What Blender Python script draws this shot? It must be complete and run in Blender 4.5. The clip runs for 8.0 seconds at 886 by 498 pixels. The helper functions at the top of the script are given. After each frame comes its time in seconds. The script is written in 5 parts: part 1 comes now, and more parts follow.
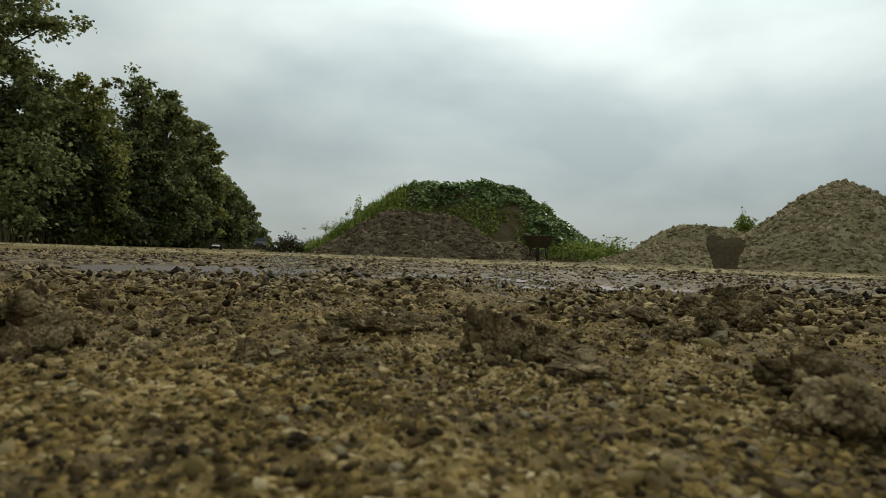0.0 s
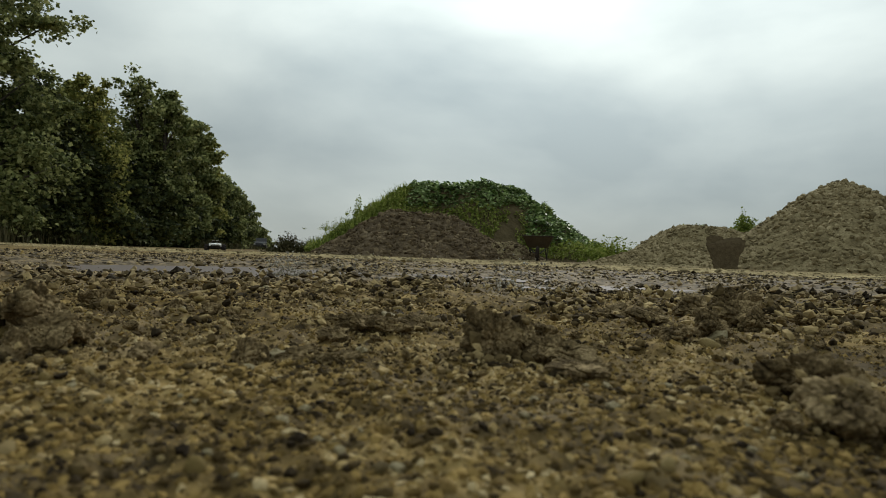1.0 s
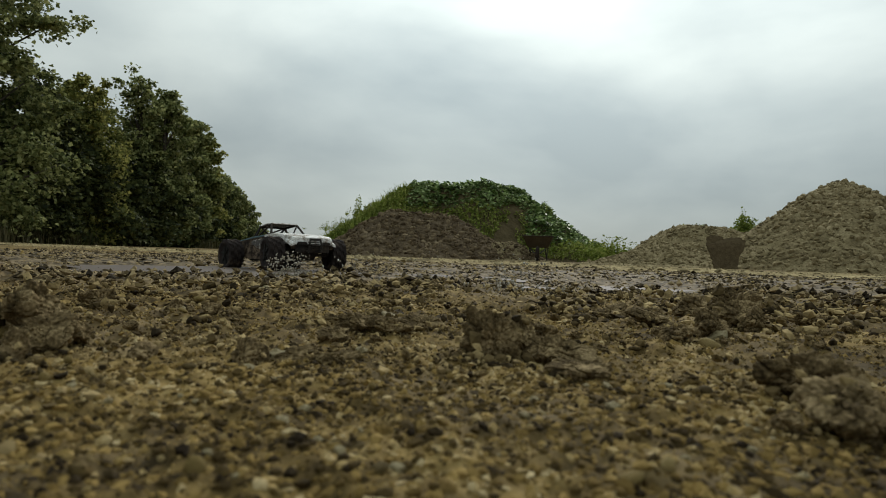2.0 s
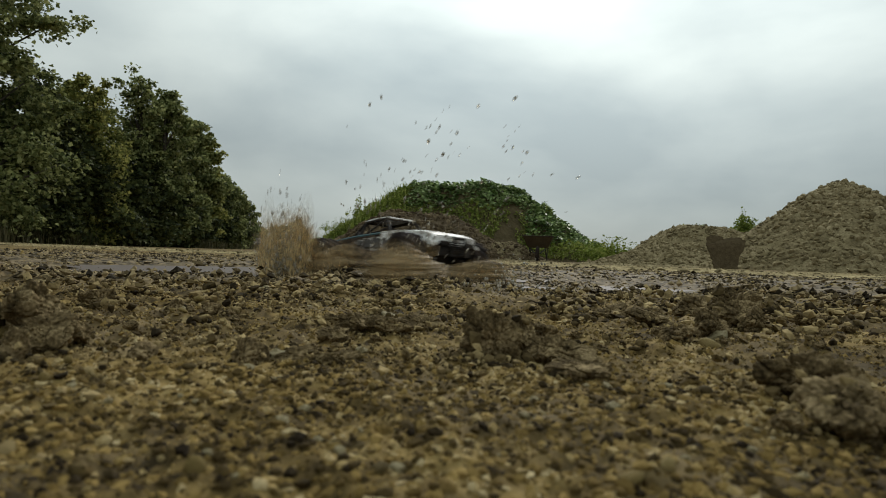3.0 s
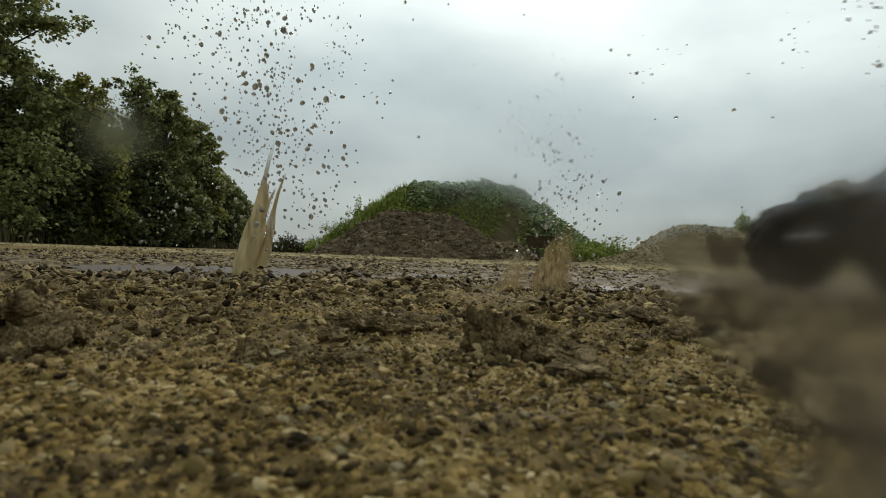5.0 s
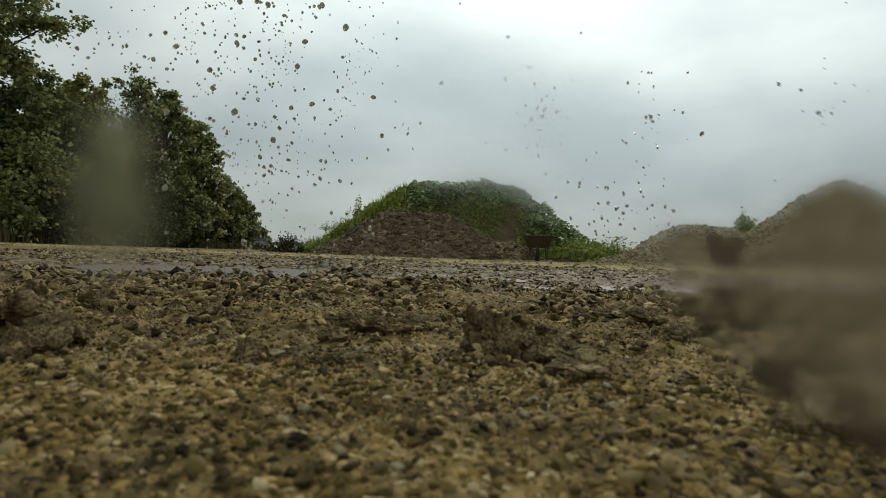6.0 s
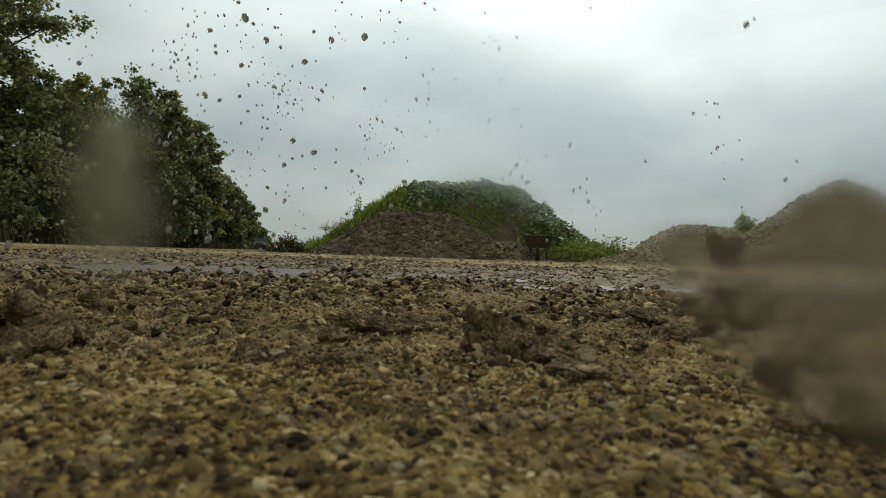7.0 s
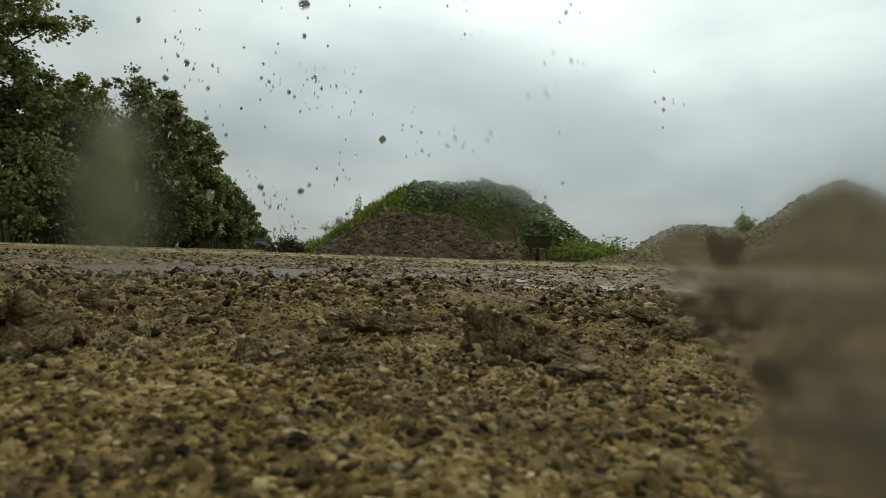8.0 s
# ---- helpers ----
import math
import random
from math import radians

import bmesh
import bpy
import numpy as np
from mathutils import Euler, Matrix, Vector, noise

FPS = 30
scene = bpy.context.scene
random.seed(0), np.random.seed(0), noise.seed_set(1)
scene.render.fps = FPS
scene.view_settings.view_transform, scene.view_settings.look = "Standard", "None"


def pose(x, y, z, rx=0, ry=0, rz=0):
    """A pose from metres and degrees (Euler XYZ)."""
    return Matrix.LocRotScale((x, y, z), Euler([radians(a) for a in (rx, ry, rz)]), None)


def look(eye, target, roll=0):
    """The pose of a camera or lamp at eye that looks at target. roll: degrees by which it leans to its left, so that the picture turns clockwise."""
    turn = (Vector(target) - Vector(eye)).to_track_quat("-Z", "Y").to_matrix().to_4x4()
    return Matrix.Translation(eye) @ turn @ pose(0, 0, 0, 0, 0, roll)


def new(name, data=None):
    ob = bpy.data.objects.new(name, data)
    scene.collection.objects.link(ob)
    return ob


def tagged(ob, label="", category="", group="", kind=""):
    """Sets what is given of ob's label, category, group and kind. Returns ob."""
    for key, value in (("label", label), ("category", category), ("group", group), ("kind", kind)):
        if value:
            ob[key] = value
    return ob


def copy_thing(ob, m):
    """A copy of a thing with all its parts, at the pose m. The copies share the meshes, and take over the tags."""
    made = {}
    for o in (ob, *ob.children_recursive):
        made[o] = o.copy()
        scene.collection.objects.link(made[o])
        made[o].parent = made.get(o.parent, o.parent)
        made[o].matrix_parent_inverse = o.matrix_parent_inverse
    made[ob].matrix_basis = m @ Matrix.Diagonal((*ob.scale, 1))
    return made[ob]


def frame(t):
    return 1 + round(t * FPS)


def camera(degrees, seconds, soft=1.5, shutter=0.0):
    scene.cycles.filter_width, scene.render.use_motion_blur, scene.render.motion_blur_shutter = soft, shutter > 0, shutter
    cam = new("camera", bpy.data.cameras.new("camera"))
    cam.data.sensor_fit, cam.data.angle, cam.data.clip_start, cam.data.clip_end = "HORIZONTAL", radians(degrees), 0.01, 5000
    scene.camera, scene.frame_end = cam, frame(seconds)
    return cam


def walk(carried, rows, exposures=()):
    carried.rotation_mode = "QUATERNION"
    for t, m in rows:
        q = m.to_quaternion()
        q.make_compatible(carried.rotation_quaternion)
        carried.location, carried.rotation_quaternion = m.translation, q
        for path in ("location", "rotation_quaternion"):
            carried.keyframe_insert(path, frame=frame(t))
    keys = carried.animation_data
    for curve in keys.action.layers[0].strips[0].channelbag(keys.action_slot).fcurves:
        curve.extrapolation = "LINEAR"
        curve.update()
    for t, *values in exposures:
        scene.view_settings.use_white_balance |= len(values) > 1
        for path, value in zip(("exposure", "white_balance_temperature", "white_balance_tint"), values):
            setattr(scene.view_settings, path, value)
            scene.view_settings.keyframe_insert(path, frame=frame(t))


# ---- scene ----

# camera: a small action camera lying on the gravel, it never moves
EYE = Vector((0.0, 0.0, 0.06))
cam = camera(70, 8.0, soft=0.8, shutter=0.5)
cam.data.dof.use_dof, cam.data.dof.focus_distance, cam.data.dof.aperture_fstop = True, 1.2, 17.5
VIEW = look(EYE, EYE + Vector((0, 1, math.tan(radians(0.54)))), 1.9)
walk(cam, [(0.0, VIEW), (8.0, VIEW)])

# ---- overcast daylight ----
SUN_ELEV, SUN_TURN = 36.0, 14.0
world = bpy.data.worlds.new("overcast_sky")
scene.world = world
world.use_nodes = True
wt = world.node_tree
wt.nodes.clear()


def wnode(kind, **inputs):
    n = wt.nodes.new(kind)
    for k, v in inputs.items():
        n.inputs[k].default_value = v
    return n


sky = wt.nodes.new("ShaderNodeTexSky")
sky.sky_type, sky.sun_disc = "NISHITA", False
sky.sun_elevation, sky.sun_rotation = radians(SUN_ELEV), radians(SUN_TURN)
coord = wt.nodes.new("ShaderNodeTexCoord")
stretch = wt.nodes.new("ShaderNodeMapping")
stretch.inputs["Rotation"].default_value = (0, 0, radians(20))
stretch.inputs["Scale"].default_value = (1.0, 1.0, 2.3)
stretch.inputs["Location"].default_value = (2.35, 0.7, 1.4)
wt.links.new(coord.outputs["Generated"], stretch.inputs["Vector"])
clouds = wnode("ShaderNodeTexNoise", Scale=1.9, Detail=6.0, Roughness=0.46, Distortion=0.2)
wt.links.new(stretch.outputs["Vector"], clouds.inputs["Vector"])
cramp = wt.nodes.new("ShaderNodeValToRGB")
cramp.color_ramp.elements[0].position, cramp.color_ramp.elements[0].color = 0.37, (0.54, 0.635, 0.65, 1)
cramp.color_ramp.elements[1].position, cramp.color_ramp.elements[1].color = 0.60, (0.885, 0.985, 0.95, 1)
wt.links.new(clouds.outputs["Fac"], cramp.inputs["Fac"])
split = wt.nodes.new("ShaderNodeSeparateXYZ")
wt.links.new(coord.outputs["Generated"], split.inputs[0])
high = wt.nodes.new("ShaderNodeMapRange")
high.inputs["From Min"].default_value, high.inputs["From Max"].default_value = 0.0, 0.42
high.inputs["To Min"].default_value, high.inputs["To Max"].default_value = 0.56, 1.14
wt.links.new(split.outputs["Z"], high.inputs["Value"])
lift = wt.nodes.new("ShaderNodeVectorMath")
lift.operation = "SCALE"
wt.links.new(cramp.outputs["Color"], lift.inputs[0])
wt.links.new(high.outputs["Result"], lift.inputs["Scale"])
near_sun = wt.nodes.new("ShaderNodeVectorMath")
near_sun.operation = "DOT_PRODUCT"
near_sun.inputs[1].default_value = (math.sin(radians(SUN_TURN)) * math.cos(radians(SUN_ELEV)), math.cos(radians(SUN_TURN)) * math.cos(radians(SUN_ELEV)), math.sin(radians(SUN_ELEV)))
wt.links.new(coord.outputs["Generated"], near_sun.inputs[0])
glow = wt.nodes.new("ShaderNodeMapRange")
glow.interpolation_type = "SMOOTHSTEP"
glow.inputs["From Min"].default_value, glow.inputs["From Max"].default_value = 0.70, 1.0
glow.inputs["To Min"].default_value, glow.inputs["To Max"].default_value = 1.0, 1.5
wt.links.new(near_sun.outputs["Value"], glow.inputs["Value"])
brighten = wt.nodes.new("ShaderNodeMath")
brighten.operation = "MULTIPLY"
wt.links.new(high.outputs["Result"], brighten.inputs[0])
wt.links.new(glow.outputs["Result"], brighten.inputs[1])
wt.links.new(brighten.outputs[0], lift.inputs["Scale"])
veil = wt.nodes.new("ShaderNodeBackground")
veil.inputs["Strength"].default_value = 0.76
wt.links.new(lift.outputs[0], veil.inputs["Color"])
blue = wt.nodes.new("ShaderNodeBackground")
blue.inputs["Strength"].default_value = 0.05
wt.links.new(sky.outputs["Color"], blue.inputs["Color"])
both = wt.nodes.new("ShaderNodeMixShader")
both.inputs[0].default_value = 0.93
wt.links.new(blue.outputs[0], both.inputs[1])
wt.links.new(veil.outputs[0], both.inputs[2])
wout = wt.nodes.new("ShaderNodeOutputWorld")
wt.links.new(both.outputs[0], wout.inputs["Surface"])

sun_data = bpy.data.lights.new("sun", "SUN")
sun_data.energy, sun_data.angle, sun_data.color = 1.5, radians(12), (1.0, 0.96, 0.9)
sun = new("sun", sun_data)
SUN_WAY = Vector((math.sin(radians(SUN_TURN)) * math.cos(radians(SUN_ELEV)), math.cos(radians(SUN_TURN)) * math.cos(radians(SUN_ELEV)), math.sin(radians(SUN_ELEV))))
sun.matrix_world = look(SUN_WAY * 60, (0, 0, 0))
scene.view_settings.exposure = 0.0

# ---- materials ----


def shade(name, stops, scale, rough=0.8, metal=0.0, bump=0.0, bump_scale=None, detail=6.0, per="", spread=0.0, alpha=None, coat=0.0, spec=0.5, clear=0.0, thin=0.0):
    """Colour from two scales of noise through a ramp, with bump; per: '' or 'island' or 'object' adds variation piece by piece."""
    m = bpy.data.materials.new(name)
    m.use_nodes = True
    t = m.node_tree
    b = t.nodes["Principled BSDF"]
    b.inputs["Roughness"].default_value, b.inputs["Metallic"].default_value = rough, metal
    b.inputs["Specular IOR Level"].default_value = spec
    b.inputs["Coat Weight"].default_value = coat
    b.inputs["Transmission Weight"].default_value, b.inputs["IOR"].default_value = clear, 1.35
    tc = t.nodes.new("ShaderNodeTexCoord")
    big = t.nodes.new("ShaderNodeTexNoise")
    big.inputs["Scale"].default_value, big.inputs["Detail"].default_value = scale, detail
    t.links.new(tc.outputs["Object"], big.inputs["Vector"])
    fine = t.nodes.new("ShaderNodeTexNoise")
    fine.inputs["Scale"].default_value, fine.inputs["Detail"].default_value = scale * 9.3, 4.0
    t.links.new(tc.outputs["Object"], fine.inputs["Vector"])
    mix = t.nodes.new("ShaderNodeMath")
    mix.operation = "MULTIPLY_ADD"
    mix.inputs[1].default_value, mix.inputs[2].default_value = 0.45, 0.0
    t.links.new(fine.outputs["Fac"], mix.inputs[0])
    add = t.nodes.new("ShaderNodeMath")
    add.operation = "MULTIPLY_ADD"
    add.inputs[1].default_value = 0.55
    t.links.new(big.outputs["Fac"], add.inputs[0])
    t.links.new(mix.outputs[0], add.inputs[2])
    value = add.outputs[0]
    if per:
        if per == "island":
            g = t.nodes.new("ShaderNodeNewGeometry")
            rnd = g.outputs["Random Per Island"]
        else:
            g = t.nodes.new("ShaderNodeObjectInfo")
            rnd = g.outputs["Random"]
        sh = t.nodes.new("ShaderNodeMath")
        sh.operation = "MULTIPLY_ADD"
        sh.inputs[1].default_value, sh.inputs[2].default_value = spread, -spread / 2
        t.links.new(rnd, sh.inputs[0])
        tot = t.nodes.new("ShaderNodeMath")
        t.links.new(value, tot.inputs[0])
        t.links.new(sh.outputs[0], tot.inputs[1])
        value = tot.outputs[0]
    ramp = t.nodes.new("ShaderNodeValToRGB")
    e = ramp.color_ramp.elements
    while len(e) < len(stops):
        e.new(0.5)
    for el, (p, c) in zip(e, stops):
        el.position, el.color = p, (*c, 1)
    t.links.new(value, ramp.inputs["Fac"])
    t.links.new(ramp.outputs["Color"], b.inputs["Base Color"])
    if bump:
        bn = t.nodes.new("ShaderNodeTexNoise")
        bn.inputs["Scale"].default_value, bn.inputs["Detail"].default_value = bump_scale or scale * 6, 6.0
        t.links.new(tc.outputs["Object"], bn.inputs["Vector"])
        bp = t.nodes.new("ShaderNodeBump")
        bp.inputs["Strength"].default_value, bp.inputs["Distance"].default_value = min(1.0, bump), 0.3 / (bump_scale or scale * 6)
        t.links.new(bn.outputs["Fac"], bp.inputs["Height"])
        t.links.new(bp.outputs["Normal"], b.inputs["Normal"])
    if alpha is not None:
        b.inputs["Alpha"].default_value = alpha
    if thin:
        glow = t.nodes.new("ShaderNodeBsdfTranslucent")
        t.links.new(ramp.outputs["Color"], glow.inputs["Color"])
        both = t.nodes.new("ShaderNodeMixShader")
        both.inputs[0].default_value = thin
        t.links.new(b.outputs[0], both.inputs[1])
        t.links.new(glow.outputs[0], both.inputs[2])
        t.links.new(both.outputs[0], t.nodes["Material Output"].inputs["Surface"])
    return m


M_GROUND = shade("wet_sandy_gravel", [(0.38, (0.030, 0.021, 0.0095)), (0.5, (0.135, 0.092, 0.034)), (0.64, (0.33, 0.232, 0.090))], 9, 0.8, bump=1.0, bump_scale=420, detail=11.0, spec=0.06)


def churn(m):
    """Adds dark wet mud to the gravel: a broad belt round the puddle and loose patches before it."""
    t = m.node_tree
    b = t.nodes["Principled BSDF"]
    dry = b.inputs["Base Color"].links[0].from_socket
    tc = t.nodes.new("ShaderNodeTexCoord")
    sp = t.nodes.new("ShaderNodeSeparateXYZ")
    t.links.new(tc.outputs["Object"], sp.inputs[0])

    def ramp_of(a, c, socket):
        r = t.nodes.new("ShaderNodeMapRange")
        r.interpolation_type = "SMOOTHSTEP"
        r.inputs["From Min"].default_value, r.inputs["From Max"].default_value = a, c
        t.links.new(socket, r.inputs["Value"])
        return r.outputs["Result"]

    def calc(kind, p, q):
        k = t.nodes.new("ShaderNodeMath")
        k.operation = kind
        for i, v in enumerate((p, q)):
            if isinstance(v, float):
                k.inputs[i].default_value = v
            else:
                t.links.new(v, k.inputs[i])
        return k.outputs[0]

    def cloud(scale, detail):
        n = t.nodes.new("ShaderNodeTexNoise")
        n.inputs["Scale"].default_value, n.inputs["Detail"].default_value = scale, detail
        t.links.new(tc.outputs["Object"], n.inputs["Vector"])
        return n.outputs["Fac"]

    way = calc("ADD", sp.outputs["Y"], calc("MULTIPLY", calc("SUBTRACT", cloud(2.2, 5), 0.5), 2.2))
    belt = calc("MULTIPLY", ramp_of(1.0, 1.8, way), calc("SUBTRACT", 1.0, ramp_of(4.6, 6.6, way)))
    patch = ramp_of(0.48, 0.60, cloud(6.0, 7))
    mask = calc("MAXIMUM", belt, calc("MULTIPLY", patch, 0.6))
    tone = t.nodes.new("ShaderNodeValToRGB")
    e = tone.color_ramp.elements
    e[0].position, e[0].color = 0.34, (0.028, 0.021, 0.013, 1)
    e[1].position, e[1].color = 0.68, (0.250, 0.187, 0.108, 1)
    t.links.new(cloud(23.0, 8), tone.inputs["Fac"])
    mix = t.nodes.new("ShaderNodeMix")
    mix.data_type = "RGBA"
    t.links.new(mask, mix.inputs["Factor"])
    t.links.new(dry, mix.inputs[6])
    t.links.new(tone.outputs["Color"], mix.inputs[7])
    t.links.new(mix.outputs[2], b.inputs["Base Color"])
    t.links.new(calc("SUBTRACT", 0.8, calc("MULTIPLY", belt, 0.12)), b.inputs["Roughness"])
    t.links.new(calc("ADD", 0.06, calc("MULTIPLY", belt, 0.02)), b.inputs["Specular IOR Level"])


churn(M_GROUND)
M_TRACK = shade("pale_packed_sand", [(0.36, (0.080, 0.062, 0.032)), (0.5, (0.25, 0.198, 0.098)), (0.64, (0.42, 0.342, 0.185))], 2.6, 0.95, bump=1.0, bump_scale=24, detail=11.0, spec=0.05)
M_GRAVEL = shade("mixed_pebbles", [(0.18, (0.020, 0.014, 0.008)), (0.36, (0.072, 0.049, 0.019)), (0.52, (0.160, 0.106, 0.036)), (0.70, (0.29, 0.197, 0.068)), (0.92, (0.58, 0.48, 0.29))], 9, 0.75, bump=0.5, bump_scale=500, per="island", spread=0.58, spec=0.05)
M_PEBBLE = shade("single_pebbles", [(0.18, (0.060, 0.044, 0.024)), (0.42, (0.105, 0.075, 0.028)), (0.58, (0.18, 0.128, 0.046)), (0.8, (0.30, 0.23, 0.11))], 70, 0.7, bump=0.4, bump_scale=400, per="object", spread=0.5, spec=0.08)
M_CLOD = shade("dark_earth_clods", [(0.35, (0.024, 0.017, 0.009)), (0.50, (0.122, 0.087, 0.043)), (0.65, (0.34, 0.255, 0.138))], 60, 0.85, bump=0.6, bump_scale=380, spec=0.04)
M_CRUMB = shade("crumbled_mud", [(0.24, (0.024, 0.017, 0.009)), (0.5, (0.140, 0.100, 0.045)), (0.78, (0.40, 0.30, 0.145))], 16, 0.8, per="island", spread=0.6, spec=0.05)
M_WETLUMP = shade("wet_mud_lumps", [(0.24, (0.020, 0.015, 0.009)), (0.5, (0.120, 0.088, 0.045)), (0.80, (0.37, 0.28, 0.150))], 16, 0.8, per="island", spread=0.7, spec=0.06)
M_SOIL = shade("dark_brown_soil", [(0.34, (0.045, 0.034, 0.021)), (0.5, (0.095, 0.070, 0.043)), (0.66, (0.17, 0.132, 0.085))], 2.6, 0.95, bump=1.0, bump_scale=12, spec=0.06)
M_SAND = shade("yellow_brown_sand", [(0.34, (0.105, 0.082, 0.044)), (0.5, (0.200, 0.160, 0.087)), (0.66, (0.315, 0.26, 0.15))], 3.4, 0.95, bump=1.0, bump_scale=14, detail=10.0, spec=0.05)
M_RUBBLE = shade("sand_crumble", [(0.2, (0.085, 0.067, 0.036)), (0.5, (0.205, 0.163, 0.088)), (0.8, (0.38, 0.315, 0.19))], 1.3, 0.95, per="island", spread=0.35, spec=0.05)
M_SOIL_LUMP = shade("soil_lumps", [(0.2, (0.042, 0.030, 0.018)), (0.5, (0.105, 0.076, 0.043)), (0.8, (0.21, 0.162, 0.10))], 2, 0.95, per="island", spread=0.5, spec=0.06)
M_MOUND = shade("weedy_earth", [(0.3, (0.045, 0.036, 0.018)), (0.5, (0.08, 0.062, 0.032)), (0.7, (0.13, 0.10, 0.055))], 1.5, 0.95, bump=1.0, bump_scale=8, spec=0.1)
M_VINE = shade("broad_green_leaves", [(0.22, (0.040, 0.072, 0.018)), (0.5, (0.145, 0.215, 0.066)), (0.75, (0.40, 0.49, 0.22))], 1.2, 0.42, per="island", spread=0.6, spec=0.25, thin=0.2)
M_GRASS = shade("rank_grass", [(0.22, (0.080, 0.115, 0.020)), (0.5, (0.180, 0.225, 0.042)), (0.78, (0.33, 0.35, 0.10))], 0.8, 0.7, per="island", spread=0.5, spec=0.15, thin=0.35)
M_DRY = shade("dry_weeds", [(0.25, (0.03, 0.032, 0.012)), (0.5, (0.06, 0.055, 0.024)), (0.8, (0.13, 0.11, 0.055))], 0.8, 0.8, per="island", spread=0.5, spec=0.2)
M_LEAF = shade("oak_leaves", [(0.22, (0.050, 0.064, 0.024)), (0.5, (0.158, 0.178, 0.064)), (0.80, (0.37, 0.38, 0.16))], 0.35, 0.6, per="island", spread=0.6, spec=0.15, thin=0.42)
M_LEAF2 = shade("yellowing_leaves", [(0.22, (0.056, 0.068, 0.020)), (0.5, (0.175, 0.185, 0.050)), (0.80, (0.38, 0.355, 0.11))], 0.35, 0.6, per="island", spread=0.6, spec=0.15, thin=0.42)
# darker copy of the leaf tones: shade low in the hedgerow, put into the colour
M_LEAF_SHADE = shade("leaves_with_painted_shade", [(0.22, (0.016, 0.022, 0.010)), (0.5, (0.048, 0.060, 0.022)), (0.80, (0.13, 0.14, 0.05))], 0.5, 0.6, per="island", spread=0.6, spec=0.12, thin=0.15)
M_BARK = shade("grey_bark", [(0.3, (0.03, 0.025, 0.02)), (0.7, (0.10, 0.085, 0.065))], 6, 0.95, bump=0.8)
M_PLATE = shade("rust_brown_plate", [(0.3, (0.055, 0.041, 0.024)), (0.5, (0.090, 0.068, 0.039)), (0.7, (0.14, 0.108, 0.064))], 16, 0.95, bump=1.0, bump_scale=40, spec=0.05)
M_RUST = shade("rusty_steel", [(0.3, (0.050, 0.037, 0.022)), (0.5, (0.075, 0.056, 0.034)), (0.7, (0.105, 0.08, 0.05))], 5, 0.9, bump=0.4, spec=0.2)
M_STEEL = shade("worn_dark_steel", [(0.3, (0.025, 0.022, 0.02)), (0.7, (0.07, 0.06, 0.05))], 12, 0.6, metal=0.6)
M_TYRE = shade("muddy_black_rubber", [(0.33, (0.010, 0.008, 0.008)), (0.52, (0.026, 0.020, 0.018)), (0.70, (0.095, 0.068, 0.047))], 22, 0.85, bump=0.4, bump_scale=120, spec=0.15)
M_RIM = shade("black_plastic_rim", [(0.3, (0.006, 0.006, 0.006)), (0.7, (0.02, 0.017, 0.014))], 30, 0.6, spec=0.2)
M_BLACK = shade("black_plastic", [(0.3, (0.007, 0.007, 0.007)), (0.46, (0.016, 0.014, 0.013)), (0.58, (0.05, 0.037, 0.026)), (0.70, (0.11, 0.08, 0.055))], 24, 0.65, spec=0.25)
M_WHITE = shade("white_painted_shell", [(0.36, (0.10, 0.075, 0.05)), (0.46, (0.36, 0.32, 0.27)), (0.54, (0.74, 0.73, 0.71))], 34, 0.45, coat=0.1, spec=0.3)
M_PANEL = shade("mud_splashed_panel", [(0.40, (0.035, 0.026, 0.019)), (0.49, (0.14, 0.115, 0.09)), (0.58, (0.55, 0.53, 0.50))], 42, 0.6, spec=0.15)
M_MUDDY = shade("mud_caked_plastic", [(0.40, (0.010, 0.008, 0.007)), (0.50, (0.050, 0.036, 0.026)), (0.62, (0.17, 0.125, 0.085))], 38, 0.8, bump=0.6, bump_scale=110, spec=0.1)
M_TEAL = shade("teal_stripe", [(0.35, (0.03, 0.045, 0.045)), (0.65, (0.07, 0.15, 0.17))], 30, 0.5)
M_GREY = shade("grey_lettering", [(0.3, (0.045, 0.038, 0.034)), (0.6, (0.13, 0.122, 0.112))], 28, 0.7, spec=0.2)
M_STONE = shade("pale_stone", [(0.3, (0.15, 0.12, 0.062)), (0.7, (0.29, 0.245, 0.14))], 90, 0.7, bump=0.4, spec=0.15)
M_FAR = shade("distant_car_paint", [(0.3, (0.02, 0.02, 0.022)), (0.7, (0.05, 0.05, 0.052))], 2, 0.5, spec=0.2)
M_DROP = shade("muddy_water_drop", [(0.3, (0.30, 0.26, 0.20)), (0.7, (0.5, 0.45, 0.36))], 40, 0.2, spec=0.5, clear=0.48)


